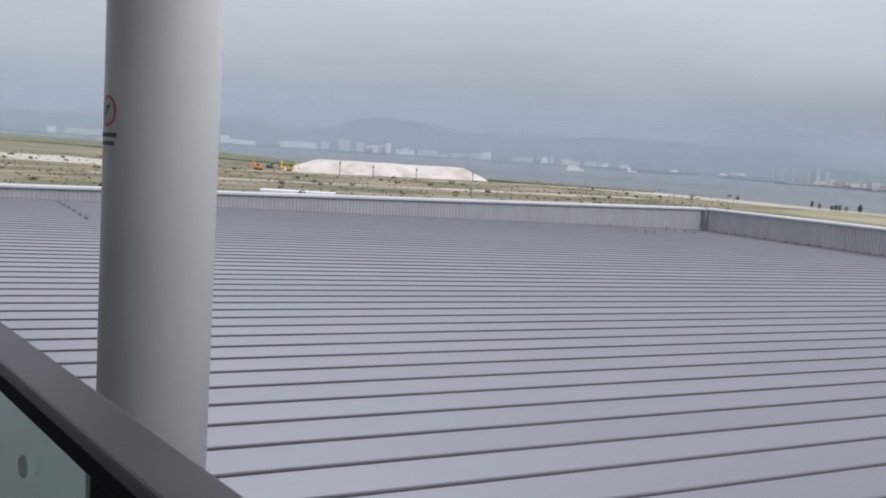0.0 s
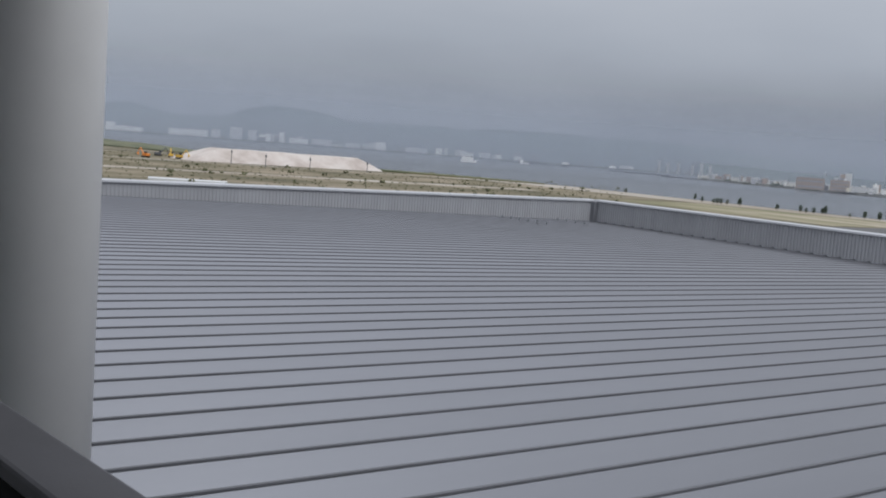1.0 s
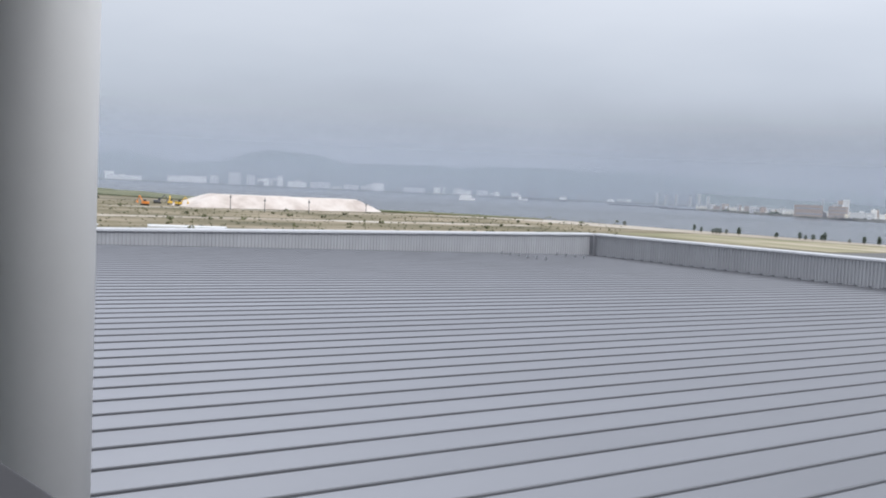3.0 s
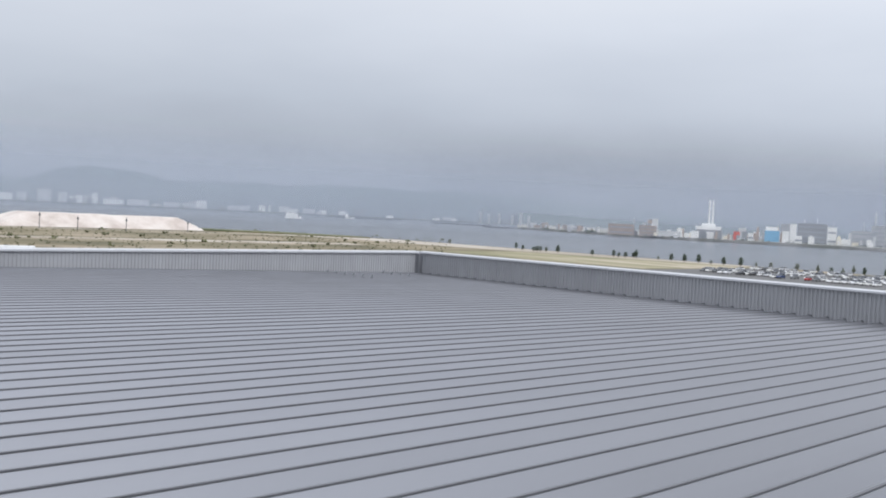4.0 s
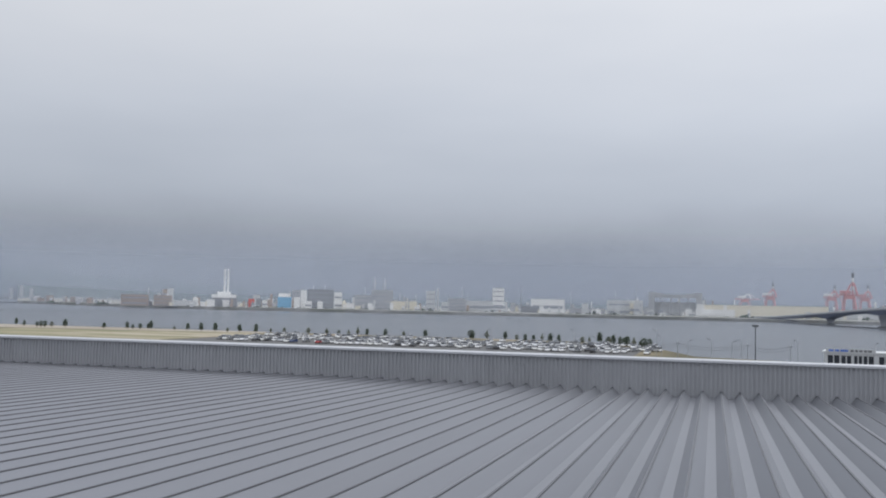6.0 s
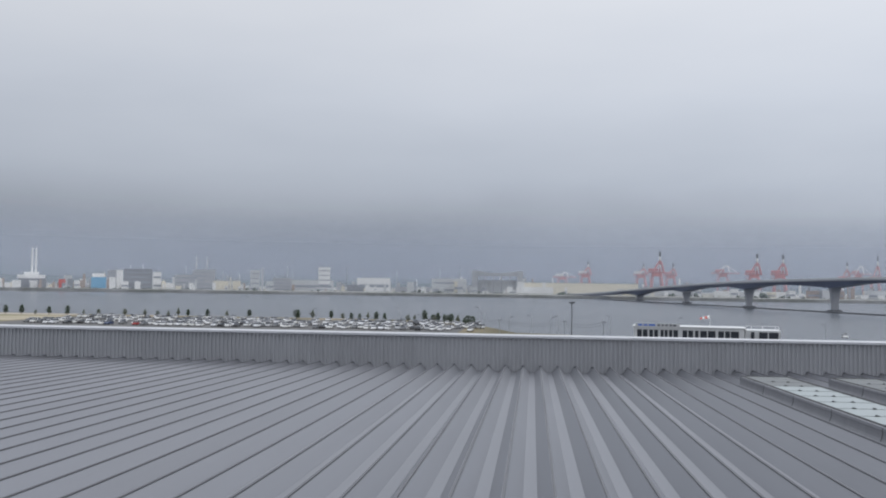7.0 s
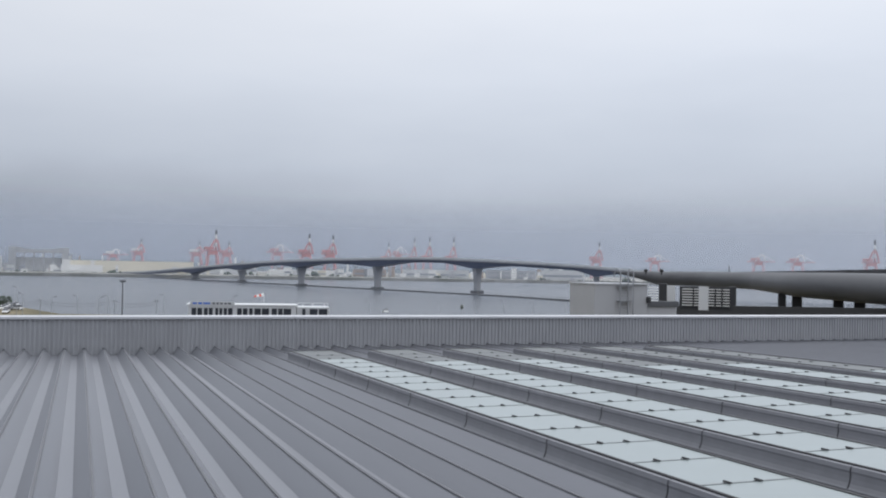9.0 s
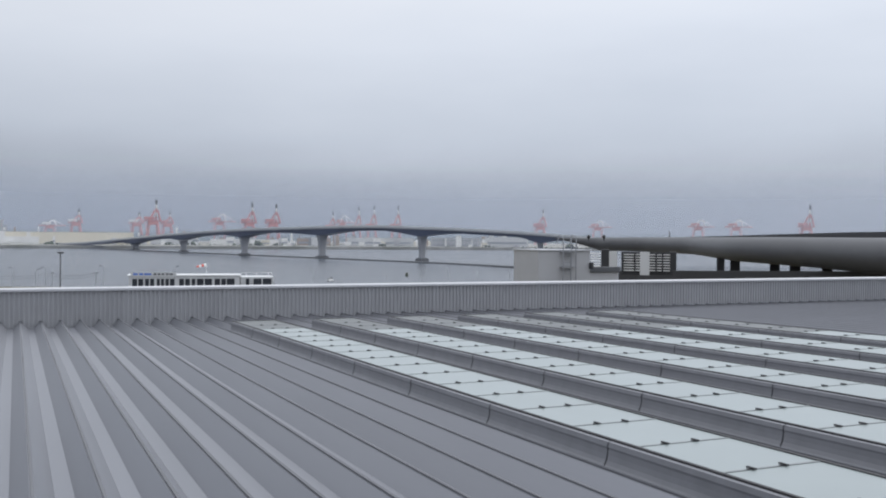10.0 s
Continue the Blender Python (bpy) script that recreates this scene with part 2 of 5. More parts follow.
def mist_material(name, dense, low, high):
    """Sea mist: a thin scattering veil that thins out from height low to height high."""
    m = bpy.data.materials.new(name)
    m.use_nodes = True
    nt = m.node_tree
    nt.nodes.clear()
    out = nt.nodes.new("ShaderNodeOutputMaterial")
    tr = nt.nodes.new("ShaderNodeBsdfTransparent")
    df = nt.nodes.new("ShaderNodeBsdfDiffuse")
    tl = nt.nodes.new("ShaderNodeBsdfTranslucent")
    for n in (df, tl):
        n.inputs["Color"].default_value = (0.53, 0.58, 0.675, 1)
    half = nt.nodes.new("ShaderNodeMixShader")
    mix = nt.nodes.new("ShaderNodeMixShader")
    co = nt.nodes.new("ShaderNodeTexCoord")
    sp = nt.nodes.new("ShaderNodeSeparateXYZ")
    rg = nt.nodes.new("ShaderNodeMapRange")
    rg.interpolation_type = "SMOOTHSTEP"
    rg.inputs["From Min"].default_value, rg.inputs["From Max"].default_value = low, high
    rg.inputs["To Min"].default_value, rg.inputs["To Max"].default_value = dense, 0.0
    nt.links.new(co.outputs["Object"], sp.inputs[0])
    nt.links.new(sp.outputs["Z"], rg.inputs["Value"])
    nt.links.new(rg.outputs[0], mix.inputs[0])
    nt.links.new(df.outputs[0], half.inputs[1])
    nt.links.new(tl.outputs[0], half.inputs[2])
    nt.links.new(tr.outputs[0], mix.inputs[1])
    nt.links.new(half.outputs[0], mix.inputs[2])
    nt.links.new(mix.outputs[0], out.inputs[0])
    return m


# ---- building helpers ----
def mesh_of(name, bm, mat, smooth=False):
    me = bpy.data.meshes.new(name)
    bm.to_mesh(me)
    bm.free()
    for p in me.polygons:
        p.use_smooth = smooth
    for one in mat if isinstance(mat, (list, tuple)) else [mat]:
        me.materials.append(one)
    return me


def part(name, bm, mat, parent=None, label="", at=None, smooth=False):
    ob = new(name, mesh_of(name, bm, mat, smooth))
    if at is not None:
        ob.matrix_basis = at
    if parent is not None:
        ob.parent = parent
    return tagged(ob, label)


def share(name, me, parent, at):
    ob = new(name, me)
    ob.parent = parent
    ob.matrix_basis = at
    return ob


def thing(name, at, label, category, group="", kind=""):
    ob = new(name)
    ob.empty_display_size = 0.2
    ob.matrix_basis = at
    return tagged(ob, label, category, group, kind)


def box(bm, x0, x1, y0, y1, z0, z1, bevel=0.0):
    vs = [bm.verts.new(p) for p in ((x0, y0, z0), (x1, y0, z0), (x1, y1, z0), (x0, y1, z0), (x0, y0, z1), (x1, y0, z1), (x1, y1, z1), (x0, y1, z1))]
    fs = [bm.faces.new([vs[i] for i in q]) for q in ((0, 3, 2, 1), (4, 5, 6, 7), (0, 1, 5, 4), (1, 2, 6, 5), (2, 3, 7, 6), (3, 0, 4, 7))]
    if bevel:
        es = list({e for f in fs for e in f.edges})
        bmesh.ops.bevel(bm, geom=es, offset=bevel, segments=2, affect="EDGES", profile=0.5)
    return bm


def boxed(*a, bevel=0.0):
    return box(bmesh.new(), *a, bevel=bevel)


def prism(bm, pts, a, b, axis="y"):
    """A closed outline pts (two coordinates) carried from a to b along an axis."""
    put = {"x": lambda p, t: (t, p[0], p[1]), "y": lambda p, t: (p[0], t, p[1]), "z": lambda p, t: (p[0], p[1], t)}[axis]
    lo = [bm.verts.new(put(p, a)) for p in pts]
    hi = [bm.verts.new(put(p, b)) for p in pts]
    n = len(pts)
    for i in range(n):
        bm.faces.new((lo[i], lo[(i + 1) % n], hi[(i + 1) % n], hi[i]))
    bm.faces.new(lo[::-1])
    bm.faces.new(hi)
    bmesh.ops.recalc_face_normals(bm, faces=bm.faces[:])
    return bm


def tube(bm, p0, p1, r0, r1=None, n=8):
    """A round bar between two points."""
    r1 = r0 if r1 is None else r1
    p0, p1 = Vector(p0), Vector(p1)
    q = (p1 - p0).to_track_quat("Z", "Y")
    rings = []
    for p, r in ((p0, r0), (p1, r1)):
        rings.append([bm.verts.new(p + q @ Vector((r * math.cos(i * math.tau / n), r * math.sin(i * math.tau / n), 0))) for i in range(n)])
    for i in range(n):
        bm.faces.new((rings[0][i], rings[0][(i + 1) % n], rings[1][(i + 1) % n], rings[1][i]))
    bm.faces.new(rings[0][::-1])
    bm.faces.new(rings[1])
    return bm


def polar(az, r):
    """Ground position at a bearing (degrees, to the west of north) and distance."""
    return -r * math.sin(radians(az)), r * math.cos(radians(az))


GROUND, SEA = -17.0, -21.0
ROOF_N, ROOF_W, ROOF_E, ROOF_S = 27.0, -27.7, 46.0, -1.2


def roof_z(y):
    return -(1.867 + 0.0178 * y)

# ---- large structure ----
# sea, one sheet to the horizon
bm = bmesh.new()
bmesh.ops.create_circle(bm, cap_ends=True, segments=96, radius=4990)
tagged(part("water", bm, WATER, at=pose(0, 0, SEA)), "calm grey sea under an overcast sky", "sea", kind="structure")

# the island: flat land with a straight sea wall on its far side
COAST = ((-2400, -900), (-2380, 150), (-1790, 285), (-1120, 332), (-1030, 330), (-828, 313), (-640, 352), (-584, 365), (-540, 407), (-473, 438), (-300, 444), (-62, 443), (-44, 425), (-21, 392), (-6, 340), (30, 325), (420, 318), (440, -900))
bm = bmesh.new()
prism(bm, COAST[::-1], SEA - 2, GROUND, "z")
tagged(part("ground", bm, GRASS), "flat reclaimed land with dry yellow-green grass", "ground", kind="structure")


def slab(name, pts, mat, z, label, category="ground"):
    return tagged(part(name, prism(bmesh.new(), pts, GROUND - 0.3, GROUND + z, "z"), mat), label, category, kind="structure")


slab("pavement", ((-533, 400), (-470, 434), (-300, 440), (-215, 441), (-215, 428), (-300, 408), (-450, 385), (-515, 372)), BARE, 0.05, "pale bare soil strip along the sea wall")
slab("road", ((-205, 422), (-44, 420), (-26, 372), (-26, 270), (-205, 270)), ASPHALT, 0.04, "dark asphalt car park", "car park")
slab("verge", ((-330, 400), (-210, 425), (-210, 330), (-330, 330)), VERGE, 0.06, "dry patchy verge beside the car park", "grass")
slab("yard", ((0, 320), (400, 314), (400, 120), (0, 120)), ASPHALT, 0.05, "grey asphalt yard by the jetty", "yard")

# far shores
FAR_LAND = part("far_shore", prism(bmesh.new(), [polar(a, r) for a, r in ((40, 2300), (36, 2000), (30, 1720), (20, 1640), (5, 1600), (-8, 1560), (-20, 1640), (-32, 1750), (-60, 2300), (-60, 4900), (40, 4900))], SEA - 2, SEA + 5, "z"), QUAY)
tagged(FAR_LAND, "low green shore of the opposite island", "shore", kind="structure")
WEST_LAND = part("west_shore", prism(bmesh.new(), [polar(a, r) for a, r in ((100, 4350), (80, 4400), (66, 4450), (50, 4500), (40, 4450), (40, 4960), (70, 4960), (100, 4960))], SEA - 2, SEA + 4, "z"), BERM)
tagged(WEST_LAND, "hazy low shoreline across the bay", "shore", kind="structure")


def ridge(name, profile, r, depth, label):
    """A wooded ridge: bearing and crest elevation along its length."""
    bm = bmesh.new()
    cols = []
    n = 90
    az0, az1 = profile[0][0], profile[-1][0]
    for i in range(n + 1):
        az = az0 + (az1 - az0) * i / n
        for (a, ea), (b, eb) in zip(profile, profile[1:]):
            if min(a, b) <= az <= max(a, b):
                k = (az - a) / (b - a)
                el = ea + (eb - ea) * (3 * k * k - 2 * k ** 3)
        el += 0.10 * noise.noise((az * 0.6, 3.1, 0)) + 0.05 * noise.noise((az * 2.3, 1.1, 0))
        top = (r + depth) * math.tan(radians(max(el, 0.05)))
        ring = []
        for j, (dr, h) in enumerate(((0, 0.0), (0.3, 0.35), (0.65, 0.75), (1.0, 1.0))):
            x, y = polar(az, r + depth * dr)
            wob = 12 * noise.noise((x * 0.006, y * 0.006, j)) * h
            ring.append(bm.verts.new((x, y, SEA + (top - SEA) * h + wob)))
        cols.append(ring)
    for a, b in zip(cols, cols[1:]):
        for j in range(3):
            bm.faces.new((a[j], b[j], b[j + 1], a[j + 1]))
    return tagged(part(name, bm, HILL, smooth=True), label, "hill", kind="structure")


ridge("hill_west", ((98, 0.9), (84, 0.9), (75, 1.15), (73.3, 1.4), (70.8, 0.95), (68.4, 1.0), (66.5, 1.7), (64.8, 1.92), (62, 1.6), (60.5, 1.3), (56, 1.4), (50, 1.55), (43, 1.45), (38, 1.3)), 4700, 260, "misty wooded hills beyond the bay")
ridge("hill_north", ((40, 1.3), (34, 0.95), (28, 0.6), (20, 0.4), (10, 0.3), (0, 0.3), (-12, 0.3), (-30, 0.25), (-60, 0.2)), 4500, 350, "dim blue hillside lost in low cloud")


# ---- veils of sea mist between the near land and the far shores ----
def mist(r, dense, low, high, az0=110, az1=-75):
    bm = bmesh.new()
    prev = None
    for i in range(61):
        x, y = polar(az0 + (az1 - az0) * i / 60, r)
        cur = (bm.verts.new((x, y, SEA - 1)), bm.verts.new((x, y, high + 5)))
        if prev:
            bm.faces.new((prev[0], cur[0], cur[1], prev[1]))
        prev = cur
    return tagged(part("mist", bm, mist_material("mist", dense, low, high)), "thin grey sea mist over the bay", "mist", kind="structure")


mist(700, 0.06, 10, 90)
mist(1480, 0.18, 10, 170)
mist(2150, 0.18, 20, 230)
mist(3300, 0.20, 40, 330)
mist(4250, 0.30, 60, 330)
mist(4640, 0.50, 90, 380)

# ---- the near roof ----
roof = thing("roof", pose(0, 0, 0), "grey ribbed steel roof with raised standing seams", "roof", kind="structure")
PITCH, SEAM0 = 0.485, 0.225
N0 = int((ROOF_W - SEAM0) / PITCH) - 0
N1 = int((ROOF_E - SEAM0) / PITCH)
bm = bmesh.new()
prof = ((-PITCH, 0.0), (-PITCH + 0.022, 0.0), (-PITCH + 0.180, -0.16), (-0.160, -0.16), (-0.018, 0.0), (0.0, 0.0))
ys = [ROOF_S + (ROOF_N - ROOF_S) * i / 14 for i in range(15)]
grid = [[bm.verts.new((x, y, roof_z(y) + z)) for x, z in prof] for y in ys]
for a, b in zip(grid, grid[1:]):
    for i in range(len(prof) - 1):
        bm.faces.new((a[i], a[i + 1], b[i + 1], b[i]))
sheet_mesh = mesh_of("roof_sheet", bm, ROOF_STEEL)
# seam bead, coloured dark for the shaded line beside each lock
bm = bmesh.new()
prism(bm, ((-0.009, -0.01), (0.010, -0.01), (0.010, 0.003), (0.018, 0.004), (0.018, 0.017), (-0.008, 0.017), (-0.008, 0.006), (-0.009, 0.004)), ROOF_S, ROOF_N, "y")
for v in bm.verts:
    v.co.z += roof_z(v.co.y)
seam_mesh = mesh_of("seam", bm, SEAM_SHADE)
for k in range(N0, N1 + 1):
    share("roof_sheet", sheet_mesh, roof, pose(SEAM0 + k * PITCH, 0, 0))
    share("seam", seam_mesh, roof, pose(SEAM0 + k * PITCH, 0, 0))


# ---- parapets of ribbed sheet with a pale cap ----
def rib_profile(length, pitch=0.117, depth=0.04):
    """Front outline of ribbed sheet, as offsets along and across."""
    pts = []
    n = int(length / pitch)
    for i in range(n):
        s = i * pitch
        pts += [(s, 0), (s + pitch * 0.60, 0), (s + pitch * 0.67, depth), (s + pitch * 0.93, depth)]
    pts.append((length, 0))
    return pts


def top_north(x):
    return -1.48


def top_west(y):
    return -1.48 - 0.07 * (ROOF_N - y) / 22


def parapet(name, length, place, top, label, depth=0.042):
    """Panels of ribbed sheet, each a piece, under a bevelled cap in lengths."""
    base = thing(name, pose(0, 0, 0), label, "parapet", kind="structure")
    step = 3.05
    n = int(length / step) + 1
    for i in range(n):
        a, b = i * step, min((i + 1) * step, length)
        if b - a < 0.1:
            continue
        bm = bmesh.new()
        prev = None
        for s, d in rib_profile(b - a, depth=depth):
            lo, hi = place(a + s, d), place(a + s, d)
            t = top(*lo)
            cur = (bm.verts.new((lo[0], lo[1], -2.9)), bm.verts.new((hi[0], hi[1], t - 0.05)))
            if prev:
                bm.faces.new((prev[0], cur[0], cur[1], prev[1]))
            prev = cur
        part("panel", bm, WALL_STEEL, base)
        bm = bmesh.new()
        prev = None
        for s in (a, b - 0.006):
            ring = []
            for d, h in ((0.06, -0.075), (0.075, -0.07), (0.075, -0.012), (0.06, 0.0), (-0.30, 0.015), (-0.31, -0.10)):
                p = place(s, d)
                ring.append(bm.verts.new((p[0], p[1], top(*place(s, 0)) + h)))
            if prev:
                for q in range(len(ring) - 1):
                    bm.faces.new((prev[q], ring[q], ring[q + 1], prev[q + 1]))
            prev = ring
        part("cap", bm, CAP_STEEL, base, "pale painted steel cap")
    bm = bmesh.new()
    p, q = place(0, -0.04), place(length, -0.04)
    u, w = place(0, -0.28), place(length, -0.28)
    vs = [bm.verts.new((c[0], c[1], z)) for z in (-3.2, -1.62) for c in (p, q, w, u)]
    for f in ((0, 1, 2, 3), (4, 5, 6, 7), (0, 1, 5, 4), (1, 2, 6, 5), (2, 3, 7, 6), (3, 0, 4, 7)):
        bm.faces.new([vs[i] for i in f])
    bmesh.ops.recalc_face_normals(bm, faces=bm.faces[:])
    part("core", bm, CONCRETE, base)
    return base


parapet("wall_north", ROOF_E - ROOF_W, lambda s, d: (ROOF_W + s, ROOF_N - d), lambda x, y: top_north(x), "grey ribbed steel parapet with a pale cap")
parapet("wall_west", ROOF_N - ROOF_S + 8, lambda s, d: (ROOF_W + d, ROOF_N - s), lambda x, y: top_west(y), "grey ribbed steel parapet with a pale cap", 0.018)
part("corner_post", boxed(ROOF_W - 0.02, ROOF_W + 0.22, ROOF_N - 0.22, ROOF_N + 0.02, -2.9, -1.56, bevel=0.01), CURB_STEEL, bpy.data.objects["wall_west"], "dark grey corner flashing")

# ---- lower building under the roof and the deck at the camera ----
tagged(part("terminal_wall", boxed(ROOF_W - 0.25, ROOF_E, ROOF_N + 0.29, ROOF_N + 0.6, GROUND, -3.21), CLADDING), "light metal-clad outer wall below the parapet", "wall", kind="structure")
tagged(part("terminal_wall_west", boxed(ROOF_W - 0.6, ROOF_W - 0.29, -10, ROOF_N + 0.6, GROUND, -3.21), CLADDING), "light metal-clad outer wall below the parapet", "wall", kind="structure")
RAIL = lambda x: 0.488 + 0.1617 * x
tagged(part("floor", prism(bmesh.new(), ((-6.5, RAIL(-6.5) - 0.02), (9, RAIL(9) - 0.02), (9, -4), (-6.5, -4)), -2.2, -1.5, "z"), CONCRETE), "concrete floor of the viewing deck", "floor", kind="structure")
# unseen wall, added to keep southern sky light off the column
tagged(part("wall_south_added", boxed(-14, 12.0, -4.2, -4.0, GROUND, 2.59), GREYWHITE), "unseen pale wall added to shade the deck", "wall", kind="structure")
# unseen canopy, assumed above the column; it also blocks sun and sky there
tagged(part("ceiling", prism(bmesh.new(), ((-6.5, 1.25), (9, 1.25), (9, -4.2), (-6.5, -4.2)), 2.6, 2.85, "z"), MIDGREY), "unseen grey canopy assumed over the viewing deck", "ceiling", kind="structure")

# unseen end wall, added to hold back light from the east
tagged(part("wall_east_added", boxed(9.0, 9.2, -4.0, 1.2, -2.2, 2.6), DARKGREY), "unseen dark end wall added to shade the deck", "wall", kind="structure")

# column beside the deck
CX, CY = polar(77.8, 4.5)
column = thing("column", pose(CX, CY, -2.5), "white painted round steel column beyond the handrail", "column")
bm = bmesh.new()
tube(bm, (0, 0, 0), (0, 0, 5.1), 0.251, n=64)
part("shaft", bm, COLUMN_PAINT, column, smooth=True)

# ---- sticker on the column ----
def sticker():
    """Round red-ringed prohibition sign with two dark lines of writing below, on the column's skin."""
    base = thing("warning_sticker", pose(CX, CY, 0), "round red and white warning sticker on the column", "sticker")
    r = 0.2535

    def patch(name, mat, outline, label=""):
        bm = bmesh.new()
        ang = math.atan2(-CY, -CX)
        for ring in outline:
            mid_a = sum(p[0] for p in ring) / len(ring), sum(p[1] for p in ring) / len(ring)
            skin = lambda q: bm.verts.new((r * math.cos(ang + q[0] / r), r * math.sin(ang + q[0] / r), q[1]))
            steps = 6
            for p, q in zip(ring, ring[1:] + ring[:1]):
                for k in range(steps):
                    inner = [tuple(mid_a[c] + (e[c] - mid_a[c]) * k / steps for c in (0, 1)) for e in (p, q)]
                    outer_e = [tuple(mid_a[c] + (e[c] - mid_a[c]) * (k + 1) / steps for c in (0, 1)) for e in (p, q)]
                    bm.faces.new([skin(e) for e in ([mid_a] if k == 0 else inner) + outer_e[::-1]] if k else [skin(mid_a), skin(outer_e[0]), skin(outer_e[1])])
        part(name, bm, mat, base, label)

    mid_s, mid_z, n = -0.285, 0.091, 28
    circ = lambda q: [(mid_s + q * math.cos(i * math.tau / n), mid_z + q * math.sin(i * math.tau / n)) for i in range(n)]
    outer, inner = circ(0.068), circ(0.055)
    patch("ring", RED, [[outer[i], outer[(i + 1) % n], inner[(i + 1) % n], inner[i]] for i in range(n)], "red ring")
    patch("disc", GREYWHITE, [circ(0.055)])
    r += 0.0008
    patch("symbol", DARKGREY, [[(mid_s + 0.03 * x, mid_z + 0.03 * z) for x, z in ((-1, -0.9), (-0.2, -0.4), (0.1, 0.3), (0.9, 0.6), (0.6, 1.0), (-0.3, 0.8), (-0.6, 0.0), (-1.2, -0.5))]], "dark symbol")
    for z, w in ((-0.012, 0.075), (-0.048, 0.06)):
        patch("text_bar", DARKGREY, [[(mid_s - w + 2 * w * i / 8, z - 0.009) for i in range(9)] + [(mid_s + w - 2 * w * i / 8, z + 0.009) for i in range(9)]])


sticker()


# ---- handrail with glass infill ----
def handrail():
    ang = math.degrees(math.atan(0.1617))
    rail = thing("handrail", pose(-1.0, RAIL(-1.0), -1.5, 0, 0, ang), "dark metal handrail over glass balustrade panels", "handrail")
    part("top_rail", boxed(-5.4, 9.0, -0.086, 0.0, 1.075, 1.10, bevel=0.006), RAIL_METAL, rail, "flat dark grey metal top rail")
    part("lower_channel", boxed(-5.4, 9.0, -0.080, -0.012, 1.042, 1.0745, bevel=0.003), BLACK_METAL, rail, "black glazing channel")
    part("bottom_rail", boxed(-5.4, 9.0, -0.07, -0.01, 0.06, 0.12, bevel=0.005), RAIL_METAL, rail)
    for i in range(10):
        x = -0.275 + (i - 3) * 1.41
        part("post", boxed(x - 0.045, x + 0.045, -0.075, -0.005, 0.0, 1.041, bevel=0.004), BLACK_METAL, rail)
        if i < 9:
            pane = part("pane", boxed(x + 0.125, x + 1.262, -0.047, -0.035, 0.14, 1.028), GLASS, rail, "clear greenish glass pane")
            pane.visible_shadow = False
            film = part("film", boxed(x + 0.126, x + 1.261, -0.0340, -0.0325, 0.141, 1.026), FILM, pane, "frosted film on the glass")
            film.visible_shadow = False
            part("edge", boxed(x + 0.125, x + 1.262, -0.047, -0.034, 1.0285, 1.0325), EDGE, pane, "pale ground glass edge")
            part("edge", boxed(x + 1.2625, x + 1.281, -0.047, -0.034, 0.14, 1.020), EDGE, pane, "pale ground glass edge")
            for bx in (x + 0.45, x + 0.96):
                for bz in (0.24, 0.925):
                    bm = bmesh.new()
                    for q in range(20):
                        u, v = q * math.tau / 20, (q + 1) * math.tau / 20
                        tube(bm, (bx + 0.016 * math.cos(u), -0.056, bz + 0.016 * math.sin(u)), (bx + 0.016 * math.cos(v), -0.056, bz + 0.016 * math.sin(v)), 0.0045, n=6)
                    # grey white paint stands for the bright reflection on the metal ring
                    part("glass_clamp", bm, GREYWHITE, pane, "round glass clamp painted pale for its gleam")


handrail()


